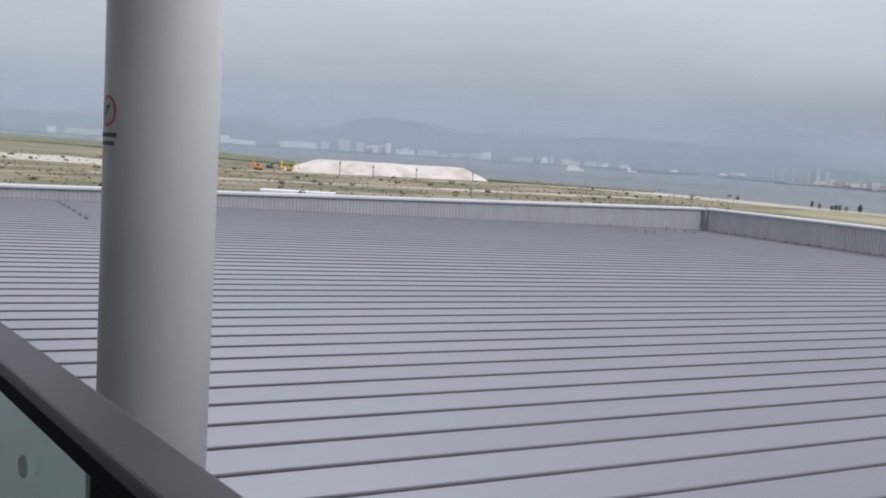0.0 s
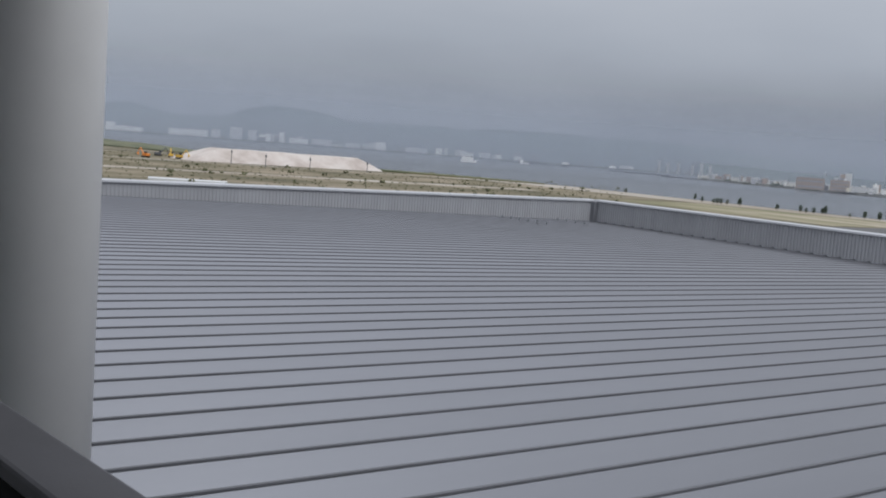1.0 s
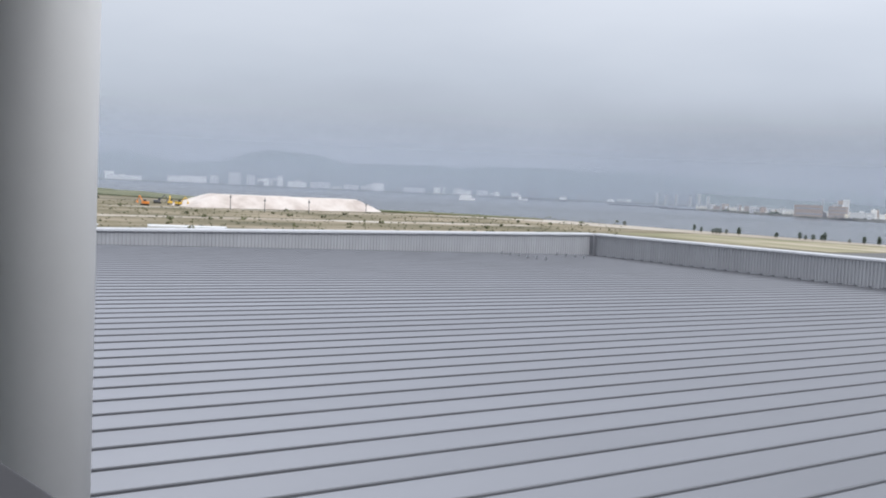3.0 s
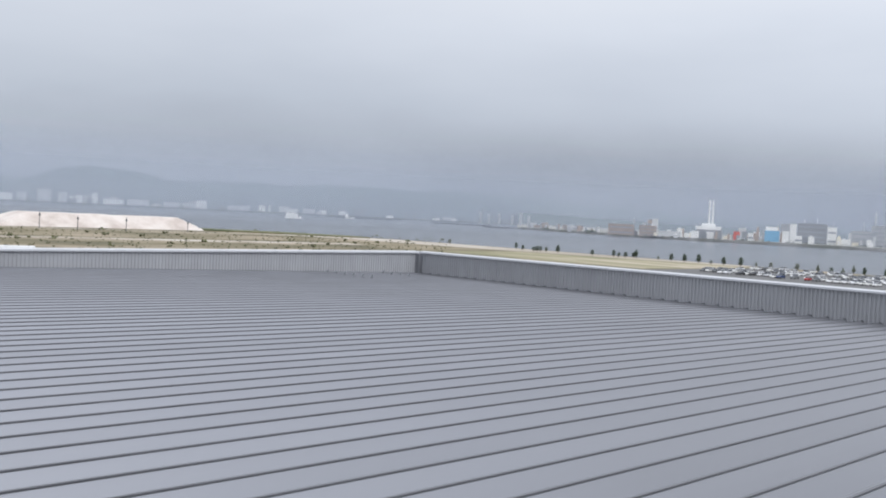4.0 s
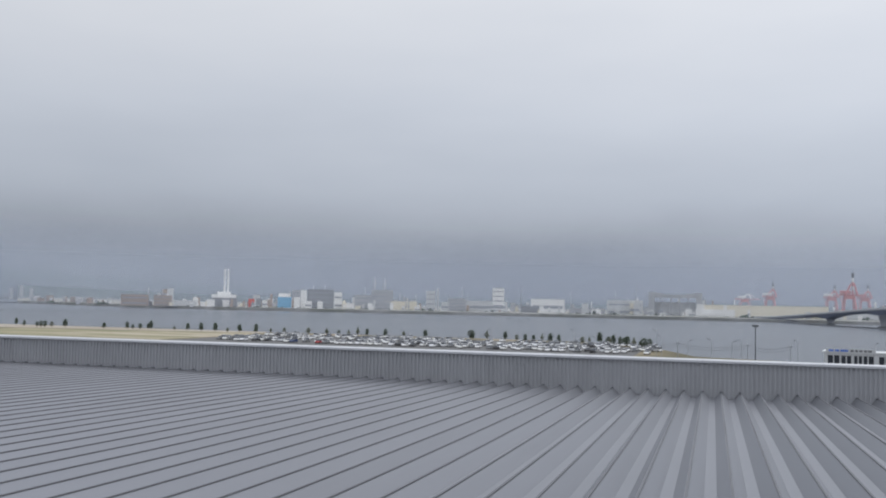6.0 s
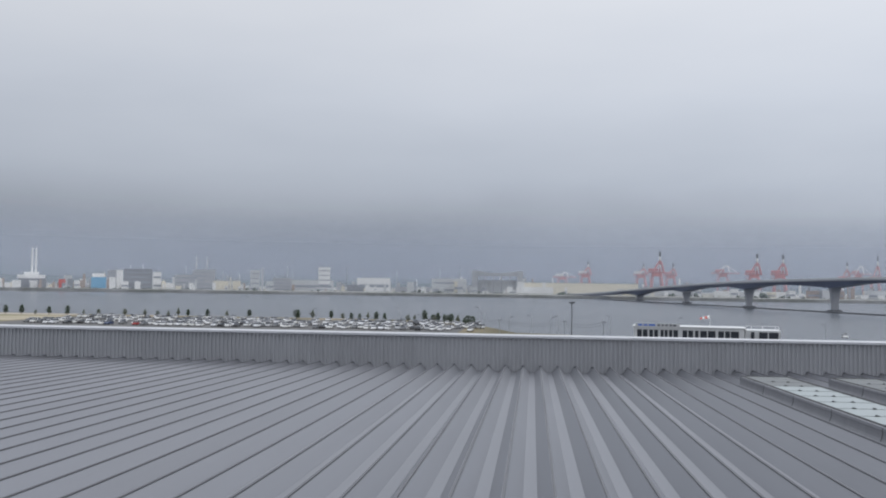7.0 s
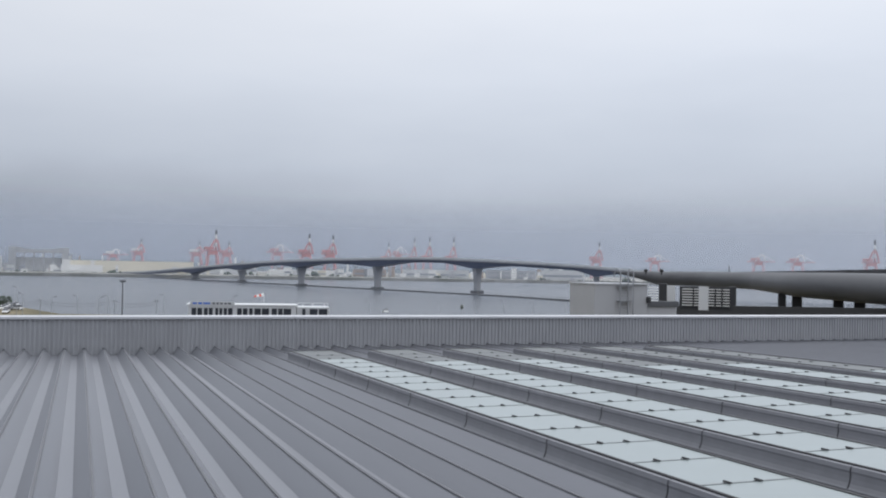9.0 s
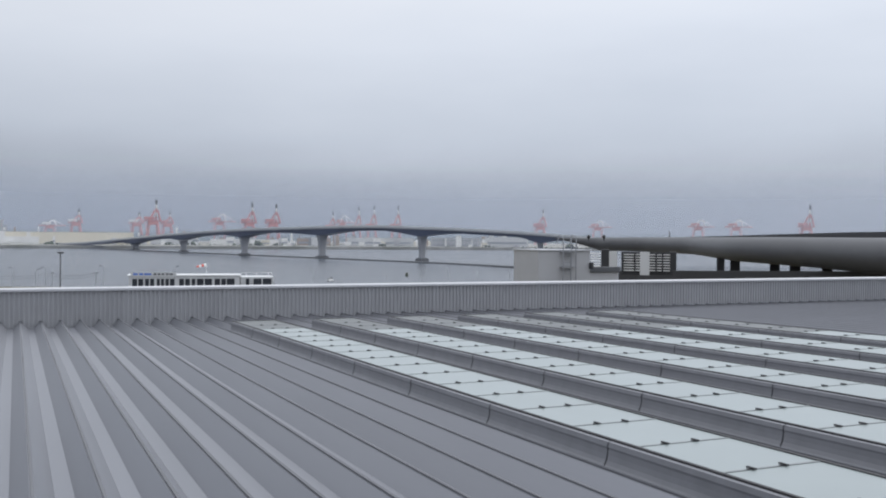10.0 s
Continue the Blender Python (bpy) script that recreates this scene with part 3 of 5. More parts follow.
# ---- rooflights ----
def rooflight(x0, dull_to, y1=22.1):
    y0 = 2.4
    base = thing("rooflight", pose(x0, 0, 0), "long rooflight of frosted white panes on a grey steel curb", "rooflight", "rooflights on the steel roof")
    W = 1.16

    def sloped(bm):
        for v in bm.verts:
            v.co.z += roof_z(v.co.y)
        return bm

    for i in range(9):
        a = y0 + (y1 - y0) * i / 9
        b = y0 + (y1 - y0) * (i + 1) / 9 - 0.012
        bm = prism(bmesh.new(), ((-0.03, -0.02), (-0.02, 0.0), (-0.002, 0.02), (0.014, 0.055), (0.024, 0.10), (0.029, 0.145), (0.024, 0.165), (0.034, 0.205), (0.06, 0.212), (0.09, 0.20), (0.10, -0.02)), a, b, "y")
        part("curb", sloped(bm), CURB_STEEL, base, "folded grey steel curb")
        bm = prism(bmesh.new(), ((W - 0.10, -0.02), (W - 0.09, 0.20), (W - 0.07, 0.213), (W - 0.03, 0.205), (W - 0.01, 0.15), (W + 0.02, 0.03), (W + 0.05, -0.02)), a, b, "y")
        part("curb", sloped(bm), CURB_STEEL, base)
        part("flashing", sloped(prism(bmesh.new(), ((-0.055, -0.02), (-0.055, 0.012), (-0.038, 0.016), (-0.022, -0.01), (-0.022, -0.02)), a, b, "y")), DARK_LINE, base, "dark foot flashing")
        if i:
            bm = prism(bmesh.new(), ((-0.010, 0.020), (0.008, 0.055), (0.018, 0.10), (0.023, 0.145), (0.018, 0.165), (0.028, 0.205), (0.036, 0.205), (0.030, 0.165), (0.030, 0.14), (0.026, 0.10), (0.016, 0.055), (0.0, 0.020)), a - 0.007, a + 0.002, "y")
            part("joint_strap", sloped(bm), DARKGREY, base)
    part("curb_end", sloped(boxed(0.03, W - 0.03, y1, y1 + 0.08, -0.02, 0.205, bevel=0.015)), CURB_STEEL, base)
    part("gasket", sloped(boxed(0.05, W - 0.06, y1 - 0.018, y1 + 0.02, 0.204, 0.226)), DARK_LINE, base, "thin black gasket")
    for name, x in (("gasket", 0.070), ("gasket", W - 0.112)):
        part(name, sloped(boxed(x, x + 0.032, y0, y1 - 0.02, 0.205, 0.226)), DARK_LINE, base, "thin black gasket")
    n, step = int((y1 - 0.46 - y0) / 1.012), 1.012
    part("pane", sloped(boxed(0.10, W - 0.11, y1 - 0.45, y1 - 0.02, 0.196, 0.216)), PANE_DARK, base, "darker grey pane")
    top = 0.216
    for i in range(n):
        a = y1 - 0.46 - (i + 1) * step
        bm = sloped(boxed(0.10, W - 0.11, a + 0.006, a + step - 0.006, top - 0.02, top))
        # panes beyond dull_to get a darker grey base colour
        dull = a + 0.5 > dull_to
        part("pane", bm, PANE_DARK if dull else PANE, base, "darker grey pane" if dull else "")
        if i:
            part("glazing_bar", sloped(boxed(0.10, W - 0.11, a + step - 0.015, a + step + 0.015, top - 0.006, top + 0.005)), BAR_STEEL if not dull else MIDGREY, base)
            for cx in (0.38, 0.69):
                bm = boxed(cx - 0.040, cx + 0.040, a + step - 0.012, a + step + 0.012, top + 0.004, top + 0.010)
                box(bm, cx - 0.010, cx + 0.010, a + step - 0.045, a + step + 0.045, top + 0.008, top + 0.020)
                part("clip", sloped(bm), DARK_LINE, base, "small dark fixing clip")
    return base


for k, dull in enumerate((19.2, 18.8, 18.8, 16.3, 16.3, 15.0)):
    rooflight(4.65 + 1.94 * k, dull)

# small dark brackets in rows on the roof by the west parapet
bm = bmesh.new()
box(bm, -0.05, 0.05, -0.04, 0.04, 0.0, 0.015)
box(bm, -0.035, 0.035, -0.010, 0.010, 0.015, 0.085)
box(bm, -0.035, -0.02, -0.04, 0.04, 0.015, 0.06)
bracket_mesh = mesh_of("bracket", bm, MIDGREY)
for y in (3.2, 21.7, 24.4):
    for i in range(6 if y < 24 else 4):
        k = round((-27.0 - SEAM0) / PITCH) + (2 * i if y < 10 else i)
        ob = new("bracket", bracket_mesh)
        ob.matrix_basis = pose(SEAM0 + k * PITCH, y, roof_z(y) + 0.024)
        tagged(ob, "small dark steel bracket clamped on a roof seam", "bracket", "brackets on the roof seams")

# dark closures where the seams meet the north parapet
bm = bmesh.new()
prism(bm, ((-0.04, -0.02), (0.04, -0.02), (0.028, 0.034), (-0.028, 0.034)), ROOF_N - 0.10, ROOF_N - 0.045, "y")
closure_mesh = mesh_of("closure", bm, DARKGREY)
for k in range(N0 + 1, N1):
    share("closure", closure_mesh, roof, pose(SEAM0 + k * PITCH, 0, roof_z(ROOF_N)))


# ---- neighbouring building with the swept roof ----
def swept_building():
    base = thing("terminal_wing", pose(0, 0, 0), "neighbouring terminal wing with a swept dark-edged roof on columns", "building")
    # the roof edge runs away from the near end to a pointed tip: bearing, distance, top, underside
    ST = ((-53.0, 48, 0.12, -1.72), (-49.3, 54, 0.12, -1.87), (-45.0, 65.5, 0.16, -1.80), (-40.85, 80, 0.20, -1.76), (-38.6, 105, 0.24, -1.60), (-36.0, 122, 0.24, -1.58), (-33.4, 134, 0.20, -1.66),
          (-32.0, 138, 0.14, -0.75), (-30.6, 141, 0.10, 0.03))

    def station(s):
        i = min(int(s), len(ST) - 2)
        k = s - i
        a, b = ST[i], ST[i + 1]
        p, q = Vector((*polar(a[0], a[1]), 0)), Vector((*polar(b[0], b[1]), 0))
        return p.lerp(q, k), a[2] + (b[2] - a[2]) * k, a[3] + (b[3] - a[3]) * k

    bm = bmesh.new()
    rings = []
    n = (len(ST) - 1) * 6
    east = Vector((0.86, -0.51, 0))
    for i in range(n + 1):
        p, top, low = station(i / 6)
        half = (top - low) / 2
        ring = [(p + east * 14, top + 0.1), (p + east * 3, top + 0.02)]
        for j in range(13):
            a = math.pi / 2 + math.pi * j / 12
            ring.append((p + east * (1.0 + 1.0 * math.cos(a) * min(1.0, half)), (top + low) / 2 + half * math.sin(a)))
        ring += [(p + east * 3, low - 0.01), (p + east * 14, low + 0.2)]
        rings.append([bm.verts.new((q.x, q.y, z)) for q, z in ring])
    for a, b in zip(rings, rings[1:]):
        for j in range(len(a) - 1):
            bm.faces.new((a[j], b[j], b[j + 1], a[j + 1]))
    bm.faces.new(rings[0])
    bm.faces.new(rings[-1][::-1])
    bmesh.ops.recalc_face_normals(bm, faces=bm.faces[:])
    part("roof", bm, SOFFIT, base, "rounded roof edge darkened for the shade beneath", smooth=True)
    # low dark upper roof rising behind the edge
    quad = [station(0)[0] + east * 3, station(2)[0] + east * 3, station(4.6)[0] + east * 3, station(4.6)[0] + east * 12, station(0)[0] + east * 12]
    bm = bmesh.new()
    lo = [bm.verts.new((q.x, q.y, 0.05)) for q in quad]
    hi = [bm.verts.new((q.x, q.y, z)) for q, z in zip(quad, (0.52, 0.52, 0.27, 0.3, 0.6))]
    for i in range(5):
        bm.faces.new((lo[i], lo[(i + 1) % 5], hi[(i + 1) % 5], hi[i]))
    bm.faces.new(hi)
    bm.faces.new(lo[::-1])
    bmesh.ops.recalc_face_normals(bm, faces=bm.faces[:])
    part("upper_roof", bm, NEARBLACK, base, "dark upper roof")
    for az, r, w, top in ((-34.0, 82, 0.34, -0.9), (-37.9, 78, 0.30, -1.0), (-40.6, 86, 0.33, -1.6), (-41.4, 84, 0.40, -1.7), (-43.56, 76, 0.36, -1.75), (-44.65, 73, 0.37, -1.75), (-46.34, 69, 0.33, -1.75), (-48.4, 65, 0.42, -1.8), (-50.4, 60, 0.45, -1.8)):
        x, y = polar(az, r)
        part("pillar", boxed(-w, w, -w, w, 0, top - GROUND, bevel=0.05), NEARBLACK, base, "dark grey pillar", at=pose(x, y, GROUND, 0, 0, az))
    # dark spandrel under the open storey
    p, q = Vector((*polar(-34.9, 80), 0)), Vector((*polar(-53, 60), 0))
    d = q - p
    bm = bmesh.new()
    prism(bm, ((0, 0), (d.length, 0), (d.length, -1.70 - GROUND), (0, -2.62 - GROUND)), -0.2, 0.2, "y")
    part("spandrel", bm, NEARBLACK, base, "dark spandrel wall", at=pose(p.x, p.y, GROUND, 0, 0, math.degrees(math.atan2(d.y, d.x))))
    # white louvre blades beside a pale panel
    p = Vector((*polar(-36.35, 70), 0))
    at = pose(p.x, p.y, 0, 0, 0, -36.35)
    for i in range(7):
        z = -2.32 + i * 0.19
        part("louvre", boxed(-1.55, 1.75, -0.05, 0.10, z, z + 0.065), WHITE, base, "white louvre blade", at=at)
    # flat near-black sheet stands for the shade between the blades
    part("louvre_backing", boxed(-1.55, 1.75, 0.12, 0.2, -2.6, -0.95), NEARBLACK, base, "near-black sheet for the shade behind the blades", at=at)
    at_end = pose(*polar(-33.45, 72), 0, 0, 0, -33.45)
    for i in range(7):
        z = -2.30 + i * 0.19
        part("louvre", boxed(-0.36, 0.36, -0.05, 0.10, z, z + 0.075), WHITE, base, "white louvre blade", at=at_end)
    part("panel", boxed(-0.33, 0.25, 0.0, 0.1, -2.3, -0.95), GREYWHITE, base, "pale wall panel", at=pose(*polar(-34.5, 72), 0, 0, 0, -34.5))
    # two domed lamps and a short mast on the roof, near its tip
    for az, r in ((-33.0, 132), (-33.9, 130)):
        bm = bmesh.new()
        tube(bm, (0, 0, 0), (0, 0, 0.35), 0.10, n=8)
        bmesh.ops.create_uvsphere(bm, u_segments=12, v_segments=8, radius=0.26, matrix=pose(0, 0, 0.55))
        part("roof_lamp", bm, NEARBLACK, base, "small dark domed lamp", at=pose(*polar(az, r), -0.25))
    bm = bmesh.new()
    tube(bm, (0, 0, 0), (0, 0, 0.8), 0.10, 0.07, n=8)
    part("mast", bm, MIDGREY, base, at=pose(*polar(-37.7, 118), 0.2))
    for x, w, m in ((-1.62, 0.08, NEARBLACK), (-0.75, 0.05, NEARBLACK), (-0.05, 0.34, GREYWHITE), (0.75, 0.05, NEARBLACK), (1.2, 0.05, NEARBLACK), (1.82, 0.10, NEARBLACK)):
        part("mullion", boxed(x - w, x + w, -0.14, -0.052, -2.62, -0.95), m, base, at=at)
    return base


swept_building()

# plant-room box in front of it, with a ladder up its face
tower = thing("plant_room", pose(26.05, 45.0, GROUND), "plain light grey clad plant room beyond the parapet", "building")
H = -0.72 - GROUND
part("wall", boxed(0, 2.02, 0, 2.8, 0, H, bevel=0.03), CLADDING, tower)
part("wall", boxed(2.04, 3.35, 0.03, 2.8, 0, H, bevel=0.03), CLADDING, tower)
part("coping", boxed(-0.06, 3.4, -0.06, 2.86, H, H + 0.07, bevel=0.01), CAP_STEEL, tower, "thin pale coping")
ladder = thing("ladder", pose(27.45, 44.7, GROUND), "caged steel access ladder on the plant room wall", "ladder")
for x in (0.0, 0.5, 0.82):
    bm = bmesh.new()
    tube(bm, (x, 0, 0), (x, 0, H + 0.75), 0.035, n=8)
    part("stile", bm, MIDGREY, ladder)
for i in range(52):
    bm = bmesh.new()
    tube(bm, (0, 0, 0.3 + i * 0.32), (0.5, 0, 0.3 + i * 0.32), 0.016, n=6)
    part("rung", bm, MIDGREY, ladder)
for x in (0.0, 0.82):
    bm = bmesh.new()
    tube(bm, (x, 0, H + 0.75), (x + 0.05, 0.5, H + 0.9), 0.03, n=8)
    tube(bm, (x + 0.05, 0.5, H + 0.9), (x + 0.05, 0.8, H + 0.4), 0.03, n=8)
    part("hoop", bm, MIDGREY, ladder)
for z in (H - 0.9, H - 0.1):
    part("bracket", boxed(-0.05, 0.87, 0.0, 0.30, z, z + 0.04), MIDGREY, ladder)
# low terrace beside it
terrace = thing("terrace", pose(29.5, 45.2, GROUND), "low pale terrace with a dark edge beam", "building")
part("wall", boxed(0, 1.9, 0, 3, 0, -1.93 - GROUND), CLADDING, terrace)
part("edge_beam", boxed(-0.1, 2.0, -0.1, 0.25, -1.928 - GROUND, -1.62 - GROUND, bevel=0.02), DARKGREY, terrace, "dark edge beam")
part("end_post", boxed(-0.2, -0.102, -0.15, 0.25, 0, -1.30 - GROUND), DARKGREY, terrace)
part("wall_lamp", boxed(-0.18, 0.02, -0.36, -0.152, -1.72 - GROUND, -1.36 - GROUND, bevel=0.03), NEARBLACK, terrace)


# ---- sea bridge ----
def bridge():
    PTS = [(polar(-1.5, 1800), -16.0), (polar(-3.57, 1610), -12.5), (polar(-6.3, 1420), -4.5), (polar(-8.97, 1253), 2.0), (polar(-12.45, 1046), 6.6), (polar(-17.0, 933), 9.0),
           (polar(-20.0, 885), 9.8), (polar(-23.0, 847), 8.7), (polar(-26.5, 820), 6.6), (polar(-29.9, 805), 3.9), (polar(-35, 800), -1.5), (polar(-41, 800), -7.0), (polar(-50, 830), -12.0)]

    def at(s):
        i = min(int(s), len(PTS) - 2)
        k = s - i
        g = lambda j: PTS[max(0, min(j, len(PTS) - 1))]
        out = []
        for c in range(3):
            v = [(*g(j)[0], g(j)[1])[c] for j in (i - 1, i, i + 1, i + 2)]
            out.append(0.5 * (2 * v[1] + (v[2] - v[0]) * k + (2 * v[0] - 5 * v[1] + 4 * v[2] - v[3]) * k * k + (3 * v[1] - v[0] - 3 * v[2] + v[3]) * k ** 3))
        return Vector(out)

    base = thing("sea_bridge", pose(0, 0, 0), "long low arched road bridge with a dark blue-grey girder", "bridge")
    PIERS = (2.0, 3.0, 4.0, 5.0, 7.0, 9.05, 10.3)
    deck, girder, rail = bmesh.new(), bmesh.new(), bmesh.new()
    pd = pg = pr = None
    steps = 150
    for i in range(steps + 1):
        s = (len(PTS) - 1) * i / steps
        p, q = at(s), at(min(s + 0.05, len(PTS) - 1))
        o = at(max(s - 0.05, 0))
        d = (q - o)
        d.z = 0
        d.normalize()
        side = Vector((d.y, -d.x, 0))
        near = min(abs(s - c) * (1.0 if c not in (5.0, 7.0) else 0.5) for c in PIERS)
        deep = 3.6 + 4.2 * max(0.0, 1 - near / 0.34) ** 1.6
        rd = [deck.verts.new(p + side * w + Vector((0, 0, h))) for w, h in ((-9, 0.0), (9, 0.0), (9, -1.3), (-9, -1.3))]
        rg = [girder.verts.new(p + side * w + Vector((0, 0, h))) for w, h in ((-8.0, -1.2), (8.0, -1.2), (6.5, -deep), (-6.5, -deep))]
        rr = [rail.verts.new(p + side * w + Vector((0, 0, h))) for w, h in ((8.7, -0.2), (9.0, -0.2), (9.0, 1.3), (8.7, 1.3))]
        for bm, old, cur in ((deck, pd, rd), (girder, pg, rg), (rail, pr, rr)):
            if old:
                for j in range(4):
                    bm.faces.new((old[j], old[(j + 1) % 4], cur[(j + 1) % 4], cur[j]))
        pd, pg, pr = rd, rg, rr
    for bm in (deck, girder, rail):
        bmesh.ops.recalc_face_normals(bm, faces=bm.faces[:])
    part("deck", deck, PIER, base, "pale concrete deck edge")
    part("girder", girder, BRIDGE_STEEL, base, "dark blue-grey haunched steel girder")
    part("parapet", rail, GREYWHITE, base)
    for s in PIERS:
        p = at(s)
        d = at(s + 0.05) - at(s - 0.05)
        ang = math.degrees(math.atan2(d.y, d.x))
        deep = 7.5
        bm = bmesh.new()
        h = p.z - deep - (SEA - 1)
        if h > 2:
            prism(bm, ((-6.0, h), (6.0, h), (5.0, h - 2.2), (3.0, h * 0.45), (3.0, 0), (-3.0, 0), (-3.0, h * 0.45), (-5.0, h - 2.2)), -1.7, 1.7, "x")
            part("pier", bm, PIER, base, "pale concrete pier", at=pose(p.x, p.y, SEA - 1, 0, 0, ang))
            part("pile_cap", boxed(-3.6, 3.6, -5.5, 5.5, -1, 2.8, bevel=0.3), DARKGREY, base, at=pose(p.x, p.y, SEA, 0, 0, ang))


bridge()


# ---- container cranes on the far quay ----
def crane(az, r, top_el, raised, pale=False, turn=0):
    x, y = polar(az, r)
    top = r * math.tan(radians(top_el)) - (SEA + 4)
    base = thing("container_crane", pose(x, y, SEA + 4, 0, 0, az + turn), "red and white container crane with its boom " + ("raised" if raised else "lowered"), "crane", "container cranes on the far quay")
    g = min(44.0, top * 0.62) if raised else top * 0.70
    w, dp = 13.0, 15.0
    for sx in (-w, w):
        for sy in (-dp, dp):
            bm = bmesh.new()
            tube(bm, (sx, sy, 0), (sx * 0.6, sy * 0.7, g), 1.7, 1.4, n=4)
            part("leg", bm, CRANE_RED, base, "red steel leg")
    for sx in (-w, w):
        bm = bmesh.new()
        tube(bm, (sx, -dp, g * 0.35), (sx, dp, g * 0.35), 1.2, n=4)
        tube(bm, (sx, -dp, g * 0.35), (sx, dp, g), 0.7, n=4)
        part("brace", bm, CRANE_RED, base)
    for sy in (-dp, dp):
        part("portal_beam", boxed(-w * 0.7, w * 0.7, sy * 0.7 - 1.3, sy * 0.7 + 1.3, g * 0.90, g + 2), CRANE_RED, base, "red portal beam")
    back = boxed(-w - (6 if raised else 12), w + 4, -3, 3, g + 2.2, g + 5)
    part("back_girder", back, CRANE_RED, base, "red back girder")
    part("machine_house", boxed(-w - 4, w - 10, -5, 5, g + 6.2, g + 12, bevel=0.3), CRANE_RED if not pale else WHITE, base, "machine house")
    mast = top if raised else top
    bm = bmesh.new()
    up = g + (mast - g) * (0.55 if raised else 1.0)
    for sy in (-5, 5):
        tube(bm, (w + 2, sy, g + 4), (w - 3, sy * 0.4, up), 1.5, n=4)
        tube(bm, (w - 20, sy, g + 4), (w - 9, sy * 0.4, up), 1.5, n=4)
    box(bm, w - 10, w - 2, -2, 2, up - 1.5, up + 1.5)
    part("mast", bm, CRANE_RED if raised else WHITE, base, "mast frame")
    if raised:
        z0 = g + 4
        for i in range(5):
            a, b = z0 + (top - z0) * i / 5, z0 + (top - z0) * (i + 1) / 5
            bm = bmesh.new()
            for sy in (-2.6, 2.6):
                tube(bm, (w - 6, sy, a), (w - 6, sy, b), 1.5, n=4)
            tube(bm, (w - 6, -2.6, a), (w - 6, 2.6, b), 0.9, n=4)
            tube(bm, (w - 6, -2.6, b), (w - 6, 2.6, b), 1.2, n=4)
            if i == 4:
                box(bm, w - 8.2, w - 3.8, -3, 3, b - 7, b + 0.5)
            part("boom_section", bm, DARKGREY if i == 4 else (CRANE_RED if i % 2 == 0 else WHITE), base, "dark boom head" if i == 4 else "red boom section" if i % 2 == 0 else "white boom section")
    else:
        part("boom", boxed(w + 4.1, w + 24, -2.0, 2.0, g + 2.6, g + 4.6), CRANE_RED, base, "lowered red boom")
        bm = bmesh.new()
        tube(bm, (w - 3, 0, top), (w + 20, 0, g + 4.5), 0.6, n=4)
        tube(bm, (w - 3, 0, top), (-w - 8, 0, g + 6), 0.6, n=4)
        part("stay", bm, WHITE, base)


for az, r, el, up in ((-1.74, 2500, 0.80, False), (-3.1, 2500, 1.45, True), (-6.35, 2450, 1.35, True), (-7.25, 2050, 2.04, True), (-8.05, 2500, 1.37, True), (-11.0, 2250, 1.28, False),
                      (-12.7, 2150, 1.95, True), (-14.1, 2150, 1.9, True), (-17.5, 3000, 1.5, True), (-18.2, 3000, 1.3, False), (-19.05, 3000, 1.85, True), (-19.95, 2700, 1.9, True),
                      (-21.4, 2700, 1.9, True), (-30.1, 2400, 1.74, True), (-33.5, 2500, 1.07, False), (-39.3, 2300, 1.15, False), (-41.4, 2300, 1.15, False), (-45.2, 2200, 2.0, True)):
    crane(az, r, el, up, pale=az > -7, turn=8 if up else 0)


# ---- buildings of the far shores ----
FAR_GLAZING = material("far glazing", (0.30, 0.32, 0.35), 0.3, 0.0, 0.15, 0.2)


def block(az0, az1, el, r, mat, label, windows=0, deep=30, base_z=SEA + 4, roof_mat=None, name="far_building"):
    """A far building that spans two bearings, as tall as the elevation of its roof tells."""
    mid = (az0 + az1) / 2
    x, y = polar(mid, r)
    w = r * radians(abs(az0 - az1)) / 2
    h = max(r * math.tan(radians(el)) - base_z, 3.0)
    b = thing(name, pose(x, y, base_z, 0, 0, mid), label, "building", "buildings on the far shore")
    part("wall", boxed(-w, w, 0, deep, 0, h), mat, b)
    part("roof", boxed(-w - 0.3, w + 0.3, -0.3, deep + 0.3, h + 0.004, h + max(0.6, h * 0.035)), roof_mat or mat, b)
    for i in range(windows):
        z = h * (i + 0.35) / windows
        part("window_band", boxed(-w * 0.9, w * 0.9, -0.25, -0.004, z, z + h / windows * 0.22), FAR_GLAZING, b)
    return b


